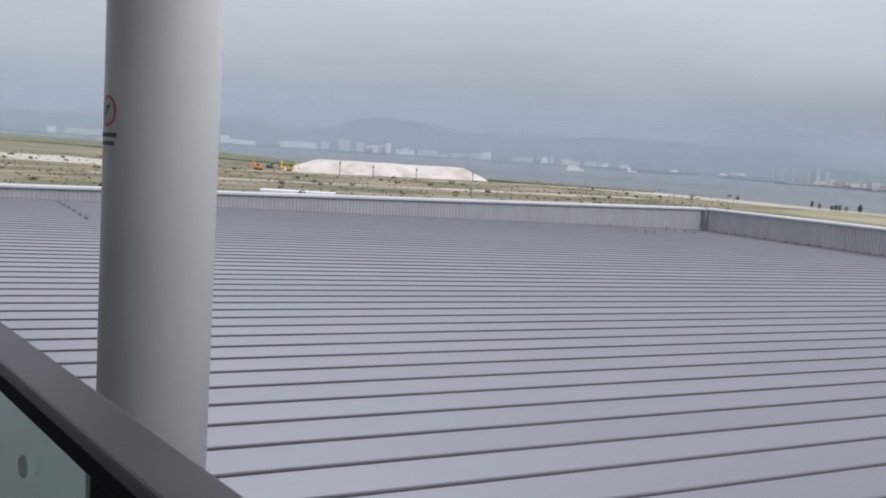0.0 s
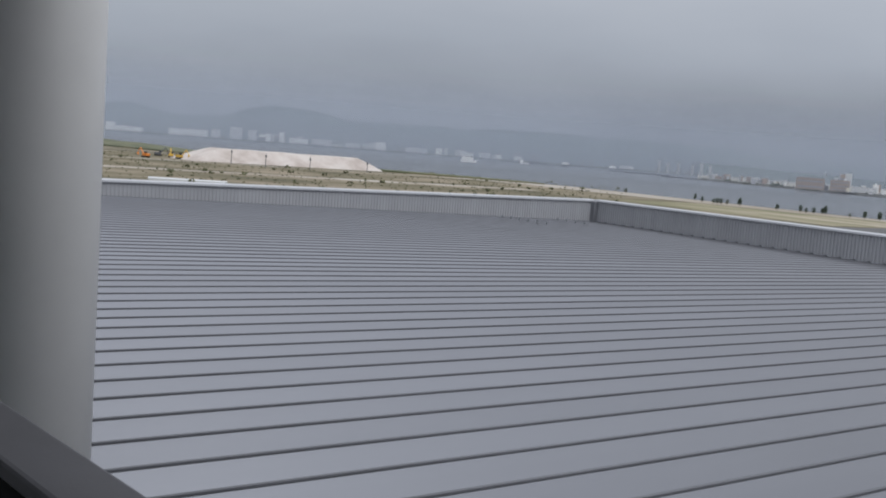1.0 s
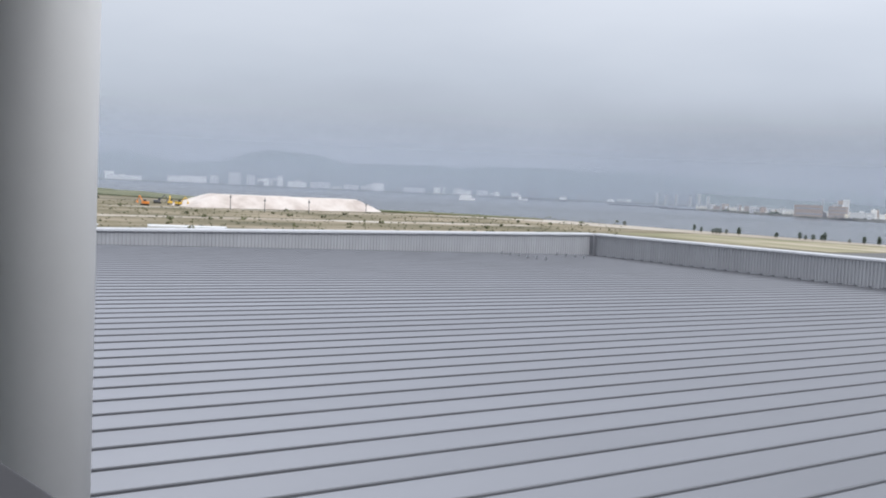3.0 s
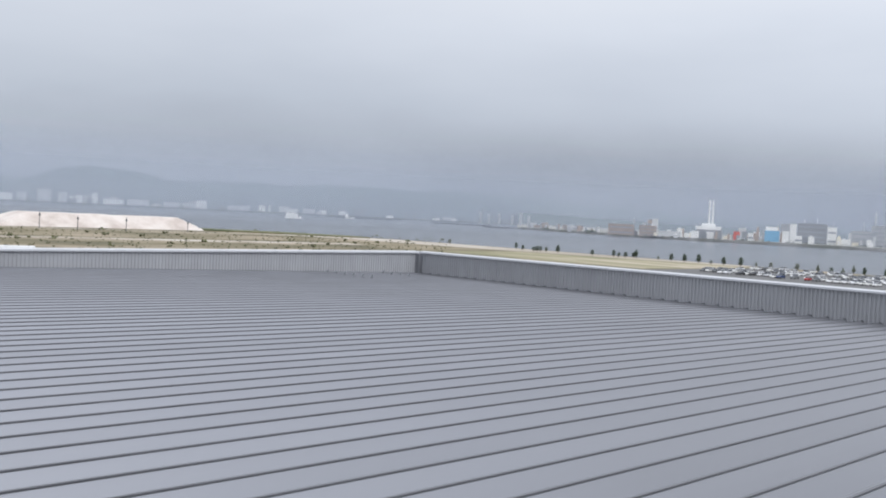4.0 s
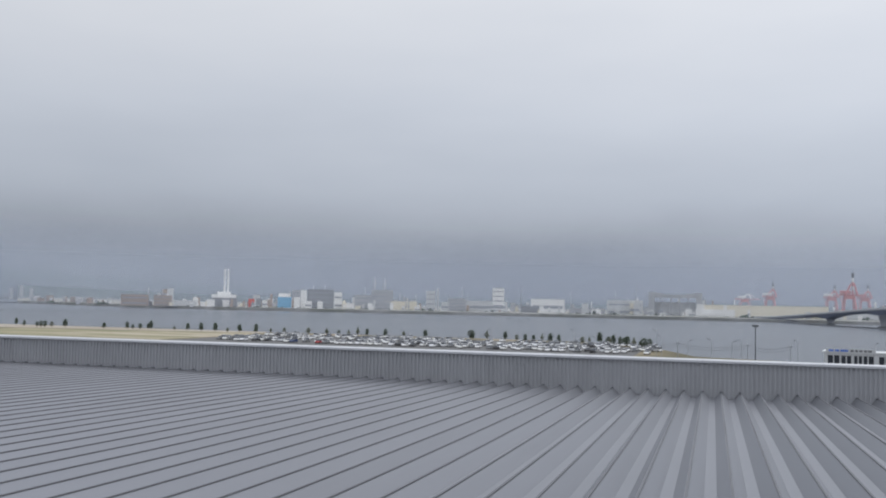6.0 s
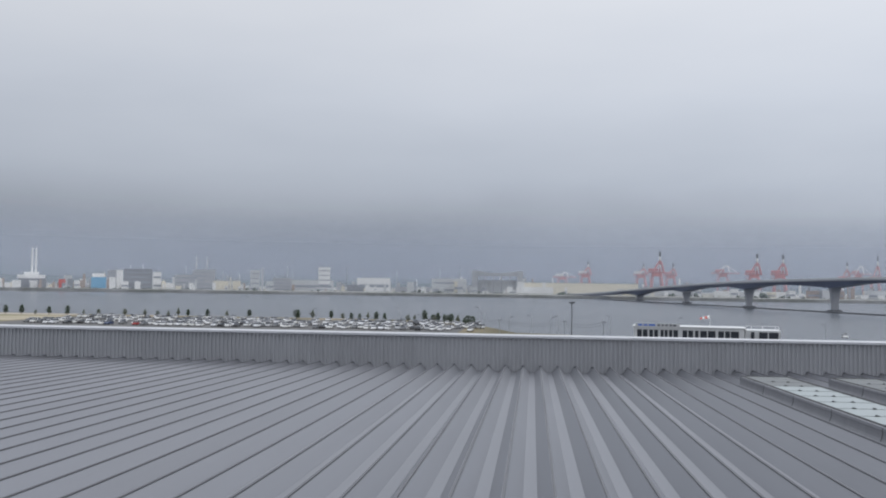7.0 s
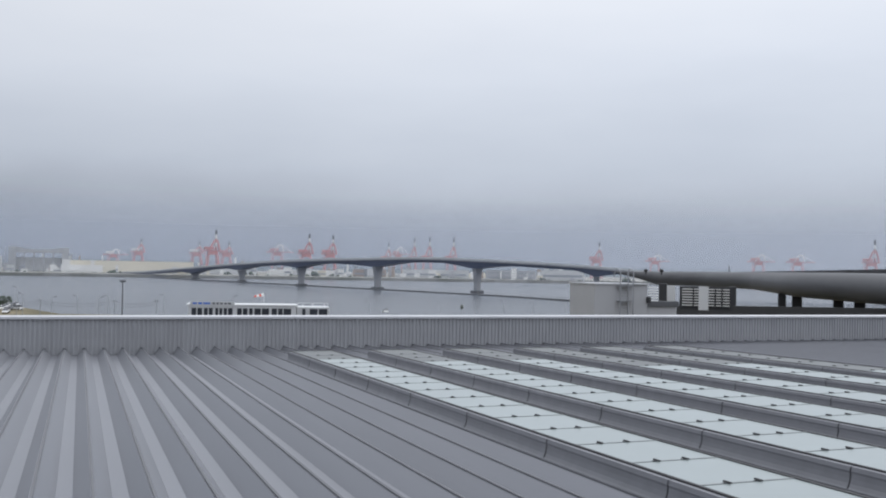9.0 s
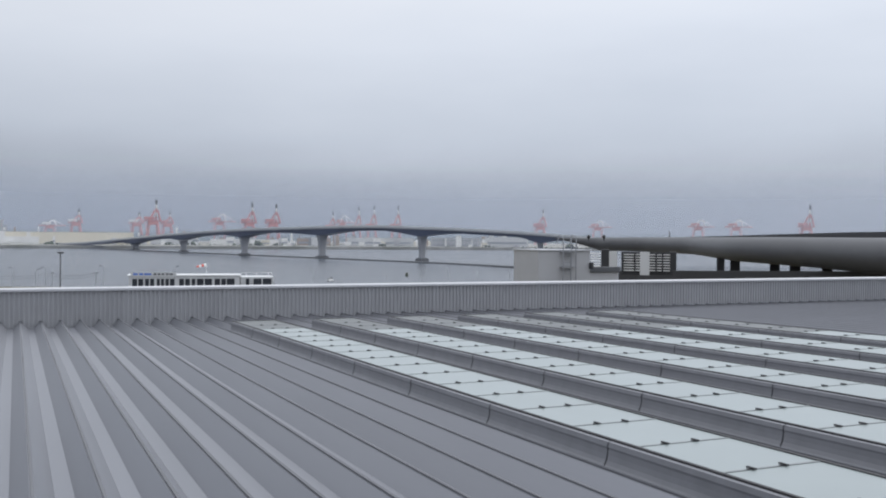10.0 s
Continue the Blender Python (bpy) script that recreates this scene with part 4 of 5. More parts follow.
R1 = 1780
GREY2 = material("pale grey render", (0.40, 0.41, 0.43), 0.7, 0.0, 0.1, 0.2)
north = [
    (34.6, 33.1, 0.07, BROWN, 2, "reddish brown low block on the far shore"), (32.8, 31.8, 0.05, BROWN, 3, "brown far waterfront block"), (31.7, 30.4, -0.22, GREYWHITE, 0, "long low pale shed"),
    (27.45, 27.1, -0.05, RED, 0, "small red far building"), (27.0, 26.7, -0.02, MIDGREY, 0, "small dark far block"), (26.65, 26.35, -0.1, WHITE, 1, "small white far block"),
    (25.75, 24.95, 0.12, BLUE, 0, "bright blue building with a white top"), (24.9, 24.4, 0.5, GREY2, 5, "grey blue far block"), (24.4, 24.05, 0.52, WHITE, 0, "slim white far tower"),
    (24.0, 22.45, 0.58, MIDGREY, 4, "large dark grey far block"), (22.4, 21.95, 0.42, WHITE, 2, "white stepped far building"), (21.2, 19.9, 0.3, GREY2, 3, "grey far building cluster"),
    (20.2, 18.9, 0.62, GREY2, 5, "dark far building with a pale roof sign"), (19.5, 17.45, -0.02, CREAM, 0, "long cream warehouse on the far quay"), (16.9, 16.35, 0.62, GREYWHITE, 4, "pale far office tower"),
    (15.6, 14.5, 0.22, GREY2, 4, "grey far office block"), (14.4, 12.0, 0.1, GREYWHITE, 1, "long pale far building"), (12.9, 12.2, 0.85, WHITE, 5, "white far office tower"),
    (10.6, 8.6, 0.28, WHITE, 1, "wide white far hall"), (11.2, 9.2, -0.15, MIDGREY, 0, "low dark far shed"), (6.1, 4.0, 0.3, GREYWHITE, 2, "pale far building with pink panels"),
    (1.0, -1.2, -0.12, WHITE, 0, "row of white gabled sheds"), (0.6, -6.2, 0.14, CREAM, 0, "very long cream warehouse"), (-6.3, -9.5, -0.1, GREYWHITE, 0, "pale low quay sheds"),
    (-15.5, -17.5, -0.1, BROWN, 1, "brown far sheds under the bridge"), (-18.5, -22.5, -0.05, GREYWHITE, 1, "pale far sheds under the bridge"), (-23.5, -26.5, 0.0, GREY2, 2, "grey far sheds under the bridge"),
    (-26.8, -29.4, 0.05, GREYWHITE, 1, "pale long container sheds"), (-10.5, -14.5, -0.2, WHITE, 0, "low white quay sheds"), (8.3, 6.2, -0.2, GREY2, 0, "low grey quay sheds"),
]
for az0, az1, el, mat, win, label in north:
    block(az0, az1, el, R1, mat, label, win, roof_mat=WHITE if mat is BLUE else None)
rng = random.Random(7)
for i in range(105):
    az = rng.uniform(-29, 33.0)
    w = rng.uniform(0.07, 0.42)
    block(az, az - w, rng.uniform(-0.32, 0.22) + (0.25 if rng.random() < 0.15 else 0), rng.uniform(1830, 2080), rng.choice((GREYWHITE, GREY2, BROWN, WHITE, GREY2)), "pale far building half lost in haze", rng.choice((0, 2, 3)))

for i in range(66):
    az = rng.uniform(-28, 31)
    w = rng.uniform(0.08, 0.5)
    block(az, az - w, rng.uniform(-0.42, -0.12) + (0.3 if rng.random() < 0.2 else 0), rng.uniform(1735, 1770), rng.choice((WHITE, WHITE, GREYWHITE, CREAM)), "low white building on the far quay", rng.choice((0, 0, 1)), 12)

TOWN = [WHITE, GREYWHITE, GREY2, BROWN, WHITE, MIDGREY, CREAM, GREY2]
town = bmesh.new()
for i in range(190):
    az = rng.uniform(-29, 37)
    tall = rng.random() < 0.12
    r = rng.uniform(1740, 2040)
    w = r * radians(rng.uniform(0.03, 0.07) if tall else rng.uniform(0.04, 0.19))
    h = max(3.0, r * math.tan(radians(rng.uniform(0.1, 0.5) if tall else rng.uniform(-0.45, -0.02))) - SEA - 4)
    house = bmesh.new()
    box(house, -w, w, 0, 14, 0, h)
    box(house, -w * 0.4, w * 0.2, 3, 9, h, h + rng.uniform(1.2, 3.0))
    paint = rng.randrange(len(TOWN))
    for f in house.faces:
        f.material_index = paint
    house.transform(pose(*polar(az, r), SEA + 4, 0, 0, az))
    piece = bpy.data.meshes.new("town_piece")
    house.to_mesh(piece)
    house.free()
    town.from_mesh(piece)
    bpy.data.meshes.remove(piece)
tagged(part("far_town", town, TOWN), "mass of low pale buildings in the hazy far town", "town", kind="stuff")
for i in range(26):
    az = rng.uniform(3, 34)
    stack = thing("far_chimney", pose(*polar(az, rng.uniform(1800, 2300)), SEA + 4), "thin pale chimney standing in the haze", "chimney", "chimneys and masts of the far town")
    bm = bmesh.new()
    tube(bm, (0, 0, 0), (0, 0, rng.uniform(28, 52)), 1.1, 0.7, n=8)
    part("shaft", bm, rng.choice((GREYWHITE, MIDGREY, GREY2)), stack)
block(25.7, 25.05, 0.30, 1786, WHITE, "white top storeys of the blue building", 0, 28)
for i in range(26):
    az = rng.uniform(33.0, 39.5)
    r = 1790 + (az - 30) * 62
    block(az, az - rng.uniform(0.1, 0.5), rng.uniform(-0.30, -0.02), r, rng.choice((GREY2, BROWN, GREYWHITE, BROWN)), "low hazy building on the far spit", 0, 20)

# waste plant with two slim white chimneys
plant = thing("waste_plant", pose(*polar(28.8, 1770), SEA + 4, 0, 0, 28.8), "white waste plant with two slim tall chimneys", "building")
part("wall", boxed(-22, 22, 0, 30, 0, 17), MIDGREY, plant)
part("wall", boxed(-24, 20, -1, 31, 17.01, 23), WHITE, plant)
part("wall", boxed(-14, 10, 4, 26, 23.01, 28), WHITE, plant)
for x in (-1.5, 4.5):
    bm = bmesh.new()
    tube(bm, (x, 12, 20), (x, 12, 70), 1.7, 1.4, n=12)
    part("chimney", bm, WHITE, plant, "slim white chimney")

# big frame hall with a hollow roof line
hall = thing("frame_hall", pose(*polar(2.15, 1850), SEA + 4, 0, 0, 2.15), "large dark grey frame hall with a sagging roof", "building")
for x0, x1, z0, z1 in ((-50, -38, 0, 45), (38, 50, 0, 44)):
    part("tower", boxed(x0, x1, 0, 30, z0, z1), GREY2, hall)
bm = bmesh.new()
prism(bm, ((-50, 45.1), (-38, 45.1), (-20, 41), (0, 40), (20, 41), (38, 44.1), (50, 44.1), (50, 34), (-50, 34)), 2, 28, "y")
part("roof", bm, GREY2, hall)
for x in (-24, -8, 8, 24):
    part("frame_leg", boxed(x - 1.2, x + 1.2, 3, 6, 0, 38), GREY2, hall)
part("infill", boxed(-37.5, 37.5, 14, 16, 0, 26), GREYWHITE, hall)

# pale towers and gas tanks in the haze
for az, el, w in ((20.0, 1.45, 1.8), (19.4, 1.4, 1.8), (16.2, 0.85, 3.0)):
    b = thing("far_tower", pose(*polar(az, 2500), SEA + 4, 0, 0, az), "slim tower half lost in haze", "tower", "towers in the haze")
    h = 2500 * math.tan(radians(el)) - SEA - 4
    part("shaft", boxed(-w, w, 0, 2 * w, 0, h * 0.9), GREYWHITE, b)
    part("crown", boxed(-w * 0.6, w * 0.6, 2, 2 * w - 2, h * 0.9, h), GREYWHITE, b)

# trees and scrub along the far quay
bm = bmesh.new()
for i in range(750):
    az = rng.uniform(-34, 39)
    r = rng.uniform(1690, 1760) + max(0, az - 30) * 30
    x, y = polar(az, r)
    s = rng.uniform(1.4, 4.0) * (0.4 + noise.noise((az * 0.8, 0, 5)) ** 2 * 3)
    c = Vector((x, y, SEA + 4 + s * 0.7))
    m = Euler((rng.uniform(0, 6), rng.uniform(0, 6), rng.uniform(0, 6))).to_matrix()
    vs = [bm.verts.new(c + m @ (Vector(p) * s)) for p in ((1, 0, -0.5), (-0.6, 0.9, -0.4), (-0.6, -0.9, -0.4), (0.1, 0.1, 1.0), (0.5, 0.8, 0.4))]
    for f in ((0, 1, 2), (0, 3, 4), (0, 2, 3), (1, 3, 2), (4, 3, 1), (0, 4, 1)):
        bm.faces.new([vs[j] for j in f])
tagged(part("far_trees", bm, LEAF), "dark green scrub along the far quay", "scrub", kind="stuff")

# western shore, far across the bay
for az0, az1, el, mat in ((71.1, 70.2, 0.10, WHITE), (70.3, 68.9, 0.14, WHITE), (68.7, 68.2, 0.24, GREYWHITE), (67.65, 66.95, 0.44, GREYWHITE), (66.6, 66.1, 0.34, GREYWHITE), (65.6, 65.3, 0.22, WHITE), (64.8, 64.5, 0.36, WHITE),
                          (64.2, 63.1, 0.06, WHITE), (62.9, 61.7, 0.12, GREYWHITE), (60.9, 60.0, 0.05, GREYWHITE), (59.1, 58.5, 0.22, WHITE), (57.3, 56.0, 0.05, GREYWHITE), (54.0, 53.2, 0.02, WHITE), (52.9, 52.2, 0.08, GREYWHITE), (83, 81, 0.1, GREYWHITE), (79, 77, 0.12, WHITE), (74.5, 72.5, 0.02, WHITE)):
    block(az0, az1, el, 4400, mat, "white waterfront building far across the bay", 0, 40)
for i in range(50):
    az = rng.uniform(41, 84)
    w = rng.uniform(0.15, 0.7)
    block(az, az - w, rng.uniform(-0.12, 0.22), rng.uniform(4450, 4550), rng.choice((WHITE, GREYWHITE, MIDGREY)), "pale building far across the bay", 0, 40)
for az, el in ((41.2, 0.35), (41.8, 0.3), (42.3, 0.4), (39.9, 0.42), (39.4, 0.3), (40.4, 0.28)):
    block(az, az - 0.16, el, 3200, GREY2, "grey apartment tower in the haze", 0, 20)

# breakwater spits in the bay
for az0, az1, r in ((47.5, 51.5, 3300), (41.5, 45.0, 2700), (36.5, 42, 2250)):
    p, q = Vector((*polar(az0, r), 0)), Vector((*polar(az1, r * 1.04), 0))
    d = (q - p)
    bm = boxed(0, d.length, -5, 5, -2, 3.0, bevel=0.8)
    tagged(part("breakwater", bm, DARKGREY, at=pose(p.x, p.y, SEA, 0, 0, math.degrees(math.atan2(d.y, d.x)))), "low dark stone breakwater in the bay", "breakwater", kind="structure")


# long low dark grey strip on the water along the bridge, in two lengths
p, q = Vector((*polar(-3.4, 1594), 0)), Vector((*polar(-24.3, 768), 0))
for a, b, words in ((p, q, "long low dark strip on the water under the bridge"), (q, Vector((*polar(-34.0, 600), 0)), "long low dark strip on the water under the bridge")):
    d = b - a
    tagged(part("breakwater", boxed(0, d.length - 0.05, -2, 2, -2, 1.3, bevel=0.4), DARKGREY, at=pose(a.x, a.y, SEA, 0, 0, math.degrees(math.atan2(d.y, d.x)))), words, "breakwater", kind="structure")


# ---- ships ----
def ship(az, r, length, hull_mat, label, ferry=False):
    x, y = polar(az, r)
    b = thing("ship", pose(x, y, SEA, 0, 0, az), label, "ship", "ships in the bay")
    L = length / 2
    bm = bmesh.new()
    prism(bm, ((-L, -5), (L * 0.86, -5), (L, 0), (L * 0.86, 5), (-L, 5)), -1, 4.5, "z")
    part("hull", bm, hull_mat, b)
    part("superstructure", boxed(-L * 0.9, -L * 0.35 if not ferry else L * 0.55, -4, 4, 4.51, 11, bevel=0.2), WHITE, b)
    part("bridge_deck", boxed(-L * 0.8, -L * 0.45 if not ferry else L * 0.2, -3.4, 3.4, 11.01, 15, bevel=0.2), WHITE, b)
    bm = bmesh.new()
    tube(bm, (-L * 0.55, 0, 15), (-L * 0.55, 0, 24), 0.5, 0.25, n=8)
    part("mast", bm, MIDGREY, b)
    part("window_band", boxed(-L * 0.82, -L * 0.43 if not ferry else L * 0.22, -3.45, 3.45, 12.4, 13.6), WINDOW, b)


ship(53.45, 2230, 38, WHITE, "white ferry crossing the bay", True)
ship(50.1, 3000, 30, GREYWHITE, "small pale workboat in the bay")
ship(47.2, 3900, 110, DARKGREY, "dark-hulled freighter with white deckhouse")
ship(44.4, 3900, 110, DARKGREY, "dark-hulled freighter with white deckhouse")


# ---- sand heap and diggers on the open land ----
heap = bmesh.new()
nx, ny = 60, 16
P0, P1 = Vector((-551, 202, 0)), Vector((-557, 340, 0))
grid = []
for i in range(nx + 1):
    row = []
    for j in range(ny + 1):
        u, v = i / nx, j / ny
        edge = min(u * 138 / 22.0, (1 - u) * 138 / 14.0, v * 44 / 12, (1 - v) * 44 / 12, 1.0)
        h = max(0.0, edge) * 8.2
        h *= 1 + 0.05 * noise.noise((u * 9, v * 4, 0)) - 0.05 * u
        p = P0.lerp(P1, u)
        jig = 0.9 * noise.noise((u * 14, v * 5, 3))
        row.append(heap.verts.new((p.x + 4 - v * 44 + jig, p.y + jig, h - 0.05)))
    grid.append(row)
for a, b in zip(grid, grid[1:]):
    for j in range(ny):
        heap.faces.new((a[j], b[j], b[j + 1], a[j + 1]))
bmesh.ops.recalc_face_normals(heap, faces=heap.faces[:])
tagged(part("sand_mound", heap, SAND, at=pose(0, 0, GROUND)), "long flat-topped mound of pale pinkish sand", "mound")


def digger(az, r, mat, label, turn):
    x, y = polar(az, r)
    b = thing("excavator", pose(x, y, GROUND, 0, 0, turn), label, "excavator", "diggers by the sand heap")
    for sy in (-1.3, 1.3):
        part("track", boxed(-2.2, 2.2, sy - 0.35, sy + 0.35, 0, 0.9, bevel=0.25), RUBBER, b, "black crawler track")
    part("body", boxed(-2.4, 1.4, -1.4, 1.4, 1.0, 2.4, bevel=0.15), mat, b)
    part("cab", boxed(0.2, 1.6, -1.3, -0.1, 2.41, 3.5, bevel=0.1), WINDOW, b, "dark glazed cab")
    for name, p, q, w in (("boom", (1.2, 0.3, 2.0), (4.6, 0.3, 5.6), 0.35), ("arm", (4.6, 0.3, 5.6), (6.8, 0.3, 2.6), 0.26), ("bucket", (6.8, 0.3, 2.6), (6.2, 0.3, 1.4), 0.6)):
        bm = bmesh.new()
        tube(bm, p, q, w, n=4)
        part(name, bm, mat, b)


digger(72.3, 587, ORANGE, "orange excavator on the open land", 200)
digger(70.4, 605, YELLOW, "yellow excavator beside the sand heap", 30)
digger(70.9, 620, YELLOW, "yellow excavator beside the sand heap", 160)
digger(71.6, 640, DARKGREY, "dark excavator on the open land", 90)


def mast(name, az, r, top_el, label, arm=0.0, mat=MIDGREY, thick=0.12, category="pole", group="poles by the waterfront"):
    x, y = polar(az, r)
    h = r * math.tan(radians(top_el)) - GROUND
    b = thing(name, pose(x, y, GROUND, 0, 0, az), label, category, group)
    bm = bmesh.new()
    tube(bm, (0, 0, 0), (0, 0, h), thick, thick * 0.7, n=8)
    part("shaft", bm, mat, b)
    if arm:
        bm = bmesh.new()
        tube(bm, (0, 0, h - 0.1), (arm, 0, h + 0.15), thick * 0.5, n=6)
        part("arm", bm, mat, b)
        part("lamp_head", boxed(arm - 0.45, arm + 0.25, -0.16, 0.16, h + 0.1, h + 0.28, bevel=0.03), DARKGREY, b)
    return b


for az, el, r in ((67.49, -0.81, 560), (65.5, -0.94, 560), (62.9, -0.93, 560), (59.5, -0.95, 600)):
    post = mast("lamp_post", az, r, el, "dark post standing before the sand heap", 0.0, DARKGREY, 0.22)
    hp = r * math.tan(radians(el)) - GROUND
    part("cabinet", boxed(-0.5, 0.5, -0.3, 0.3, hp - 2.2, hp - 1.0), DARKGREY, post)
big = mast("tall_pole", -2.32, 230, -0.97, "tall dark lighting pole by the waterfront", 0, DARKGREY, 0.16)
part("head_frame", boxed(-0.7, 0.7, -0.3, 0.3, 230 * math.tan(radians(-0.97)) - GROUND - 0.35, 230 * math.tan(radians(-0.97)) - GROUND + 0.05, bevel=0.03), DARKGREY, big)
for az, el, r in ((1.42, -1.95, 285), (0.09, -1.86, 305), (-1.05, -1.95, 285), (-1.56, -1.86, 305), (-4.59, -1.78, 315), (-8.49, -1.82, 285), (-16.5, -2.0, 315), (-17.4, -2.45, 295), (-20.85, -2.1, 315),
                  (-22.9, -2.2, 285), (-24.6, -1.85, 305), (-26.35, -2.04, 315), (-28.3, -1.83, 315), (2.9, -1.75, 305), (5.5, -1.7, 325), (8.0, -1.5, 330), (3.2, -1.4, 325), (13.2, -1.9, 315), (12.9, -1.6, 315), (19.0, -1.9, 305), (6.7, -1.9, 315)):
    mast("lamp_post", az, r, el, "thin grey lamp post by the waterfront", 1.0 if r < 305 else -0.9, MIDGREY, 0.07, "lamp post")

# slim utility poles joined by two sagging wires
WIRE_AZ = (6.2, 2.0, -1.9, -4.2)
for az in WIRE_AZ:
    pole = mast("utility_pole", az, 262, -2.05, "slim grey utility pole carrying wires", 0, MIDGREY, 0.10)
    part("crossarm", boxed(-0.7, 0.7, -0.06, 0.06, 262 * math.tan(radians(-2.05)) - GROUND - 0.5, 262 * math.tan(radians(-2.05)) - GROUND - 0.38), DARKGREY, pole)
for drop in (0.38, 1.1):
    bm = bmesh.new()
    ends = [Vector((*polar(az, 262), 262 * math.tan(radians(-2.05)) - drop)) for az in WIRE_AZ]
    for a, b in zip(ends, ends[1:]):
        hang = [a.lerp(b, i / 8) - Vector((0, 0, 1.4 * (1 - (i / 4 - 1) ** 2) * 0.6)) for i in range(9)]
        for p, q in zip(hang, hang[1:]):
            tube(bm, p, q, 0.035, n=4)
    tagged(part("overhead_wire", bm, DARKGREY), "thin dark wire strung between slim utility poles", "wire", "wires by the waterfront")

# windsock on the jetty
sock = mast("windsock", -10.29, 310, -1.66, "orange and white windsock on a thin mast", 0, GREYWHITE, 0.1, "windsock", "signals on the jetty")
hz = 310 * math.tan(radians(-1.66)) - GROUND
for i in range(4):
    bm = bmesh.new()
    tube(bm, (-0.1 - i * 0.75, 0, hz - 0.2 - i * 0.15), (-0.8 - i * 0.75, 0, hz - 0.35 - i * 0.15), 0.5 - i * 0.06, 0.44 - i * 0.06, n=12)
    part("cone", bm, RED if i % 2 else WHITE, sock, "red band" if i % 2 else "white band")


# ---- low white jetty terminal ----
def jetty_terminal():
    r = 300.0
    b = thing("jetty_terminal", pose(*polar(-9.1, r), GROUND, 0, 0, -9.1), "low white jetty terminal with dark openings and a blue sign", "building")
    k = r * math.pi / 180
    X = lambda az: -(az + 9.1) * k
    h = r * math.tan(radians(-2.2)) - GROUND - 0.75
    part("wall", boxed(X(-5.95), X(-12.2), 0, 12, 0, h), GREYWHITE, b)
    part("wall", boxed(X(-12.25), X(-14.2), 1, 12, 0, h - 0.4), GREYWHITE, b)
    part("roof_deck", boxed(X(-5.85), X(-12.3), -0.3, 12.3, h + 0.004, h + 0.25), GREYWHITE, b)
    for a0, a1 in ((-6.15, -6.75), (-6.85, -7.35), (-7.5, -7.9), (-7.98, -8.5), (-8.75, -9.35), (-9.45, -9.65), (-9.75, -10.6), (-10.75, -11.4), (-11.45, -11.9), (-12.55, -12.75), (-13.0, -14.05)):
        part("window", boxed(X(a0), X(a1), -0.08, -0.004, h - 3.4, h - 0.85), WINDOW, b, "dark window opening")
    for a in (-6.45, -7.1, -7.7, -8.2, -9.05, -10.15, -11.1, -13.5):
        part("mullion", boxed(X(a) - 0.15, X(a) + 0.15, -0.14, -0.084, h - 3.4, h - 0.85), GREYWHITE, b)
    part("sign_board", boxed(X(-6.05), X(-8.6), -0.24, -0.084, h - 0.30, h + 1.1), GREYWHITE, b)
    for a0, a1, m in ((-6.2, -6.45, BLUE), (-6.52, -6.75, BLUE), (-6.8, -7.2, BLUE), (-7.32, -7.48, DARKGREY), (-7.55, -7.7, DARKGREY), (-7.76, -7.92, DARKGREY), (-8.0, -8.15, DARKGREY), (-8.2, -8.4, DARKGREY)):
        part("sign_bar", boxed(X(a0), X(a1), -0.28, -0.244, h + 0.05, h + 0.85), SIGN_BLUE if m is BLUE else m, b)
    for a in (-12.3, -12.6, -13.2, -13.9, -14.1):
        bm = bmesh.new()
        tube(bm, (X(a), 2, h - 0.4), (X(a), 2, h + 0.9), 0.06, n=6)
        part("railing_post", bm, WHITE, b)
    bm = bmesh.new()
    tube(bm, (X(-12.3), 2, h + 0.9), (X(-14.1), 2, h + 0.9), 0.05, n=6)
    part("railing", bm, WHITE, b)


SIGN_BLUE = material("sign blue", (0.05, 0.14, 0.50), 0.5, 0.0, 0.1, 0.4)
jetty_terminal()


# ---- trees ----
def crown_mesh(seed, kind, h, mat):
    rg = random.Random(seed)
    bm = bmesh.new()
    n = 150
    for i in range(n):
        t = rg.random()
        z = h * (0.22 + 0.78 * t)
        if kind == "cone":
            rad = h * 0.27 * math.sqrt(max(0.03, 1 - (1.7 * t - 0.7) ** 2))
        elif kind == "round":
            rad = h * 0.40 * math.sqrt(max(0.02, 1 - (2 * t - 1) ** 2))
        else:
            rad = h * 0.20 * (0.6 + 0.6 * math.sin(t * 7 + seed))
        a = rg.uniform(0, math.tau)
        q = rad * math.sqrt(rg.random()) * rg.uniform(0.7, 1.15)
        c = Vector((q * math.cos(a), q * math.sin(a), z))
        s = h * rg.uniform(0.035, 0.075)
        m = Euler((rg.uniform(0, 6), rg.uniform(0, 6), rg.uniform(0, 6))).to_matrix()
        vs = [bm.verts.new(c + m @ (Vector(p) * s)) for p in ((1, 0, -0.5), (-0.6, 0.9, -0.4), (-0.6, -0.9, -0.4), (0.1, 0.1, 1.0), (0.5, 0.8, 0.4))]
        for f in ((0, 1, 2), (0, 3, 4), (0, 2, 3), (1, 3, 2), (4, 3, 1), (0, 4, 1)):
            bm.faces.new([vs[j] for j in f])
    return mesh_of("crown", bm, mat)


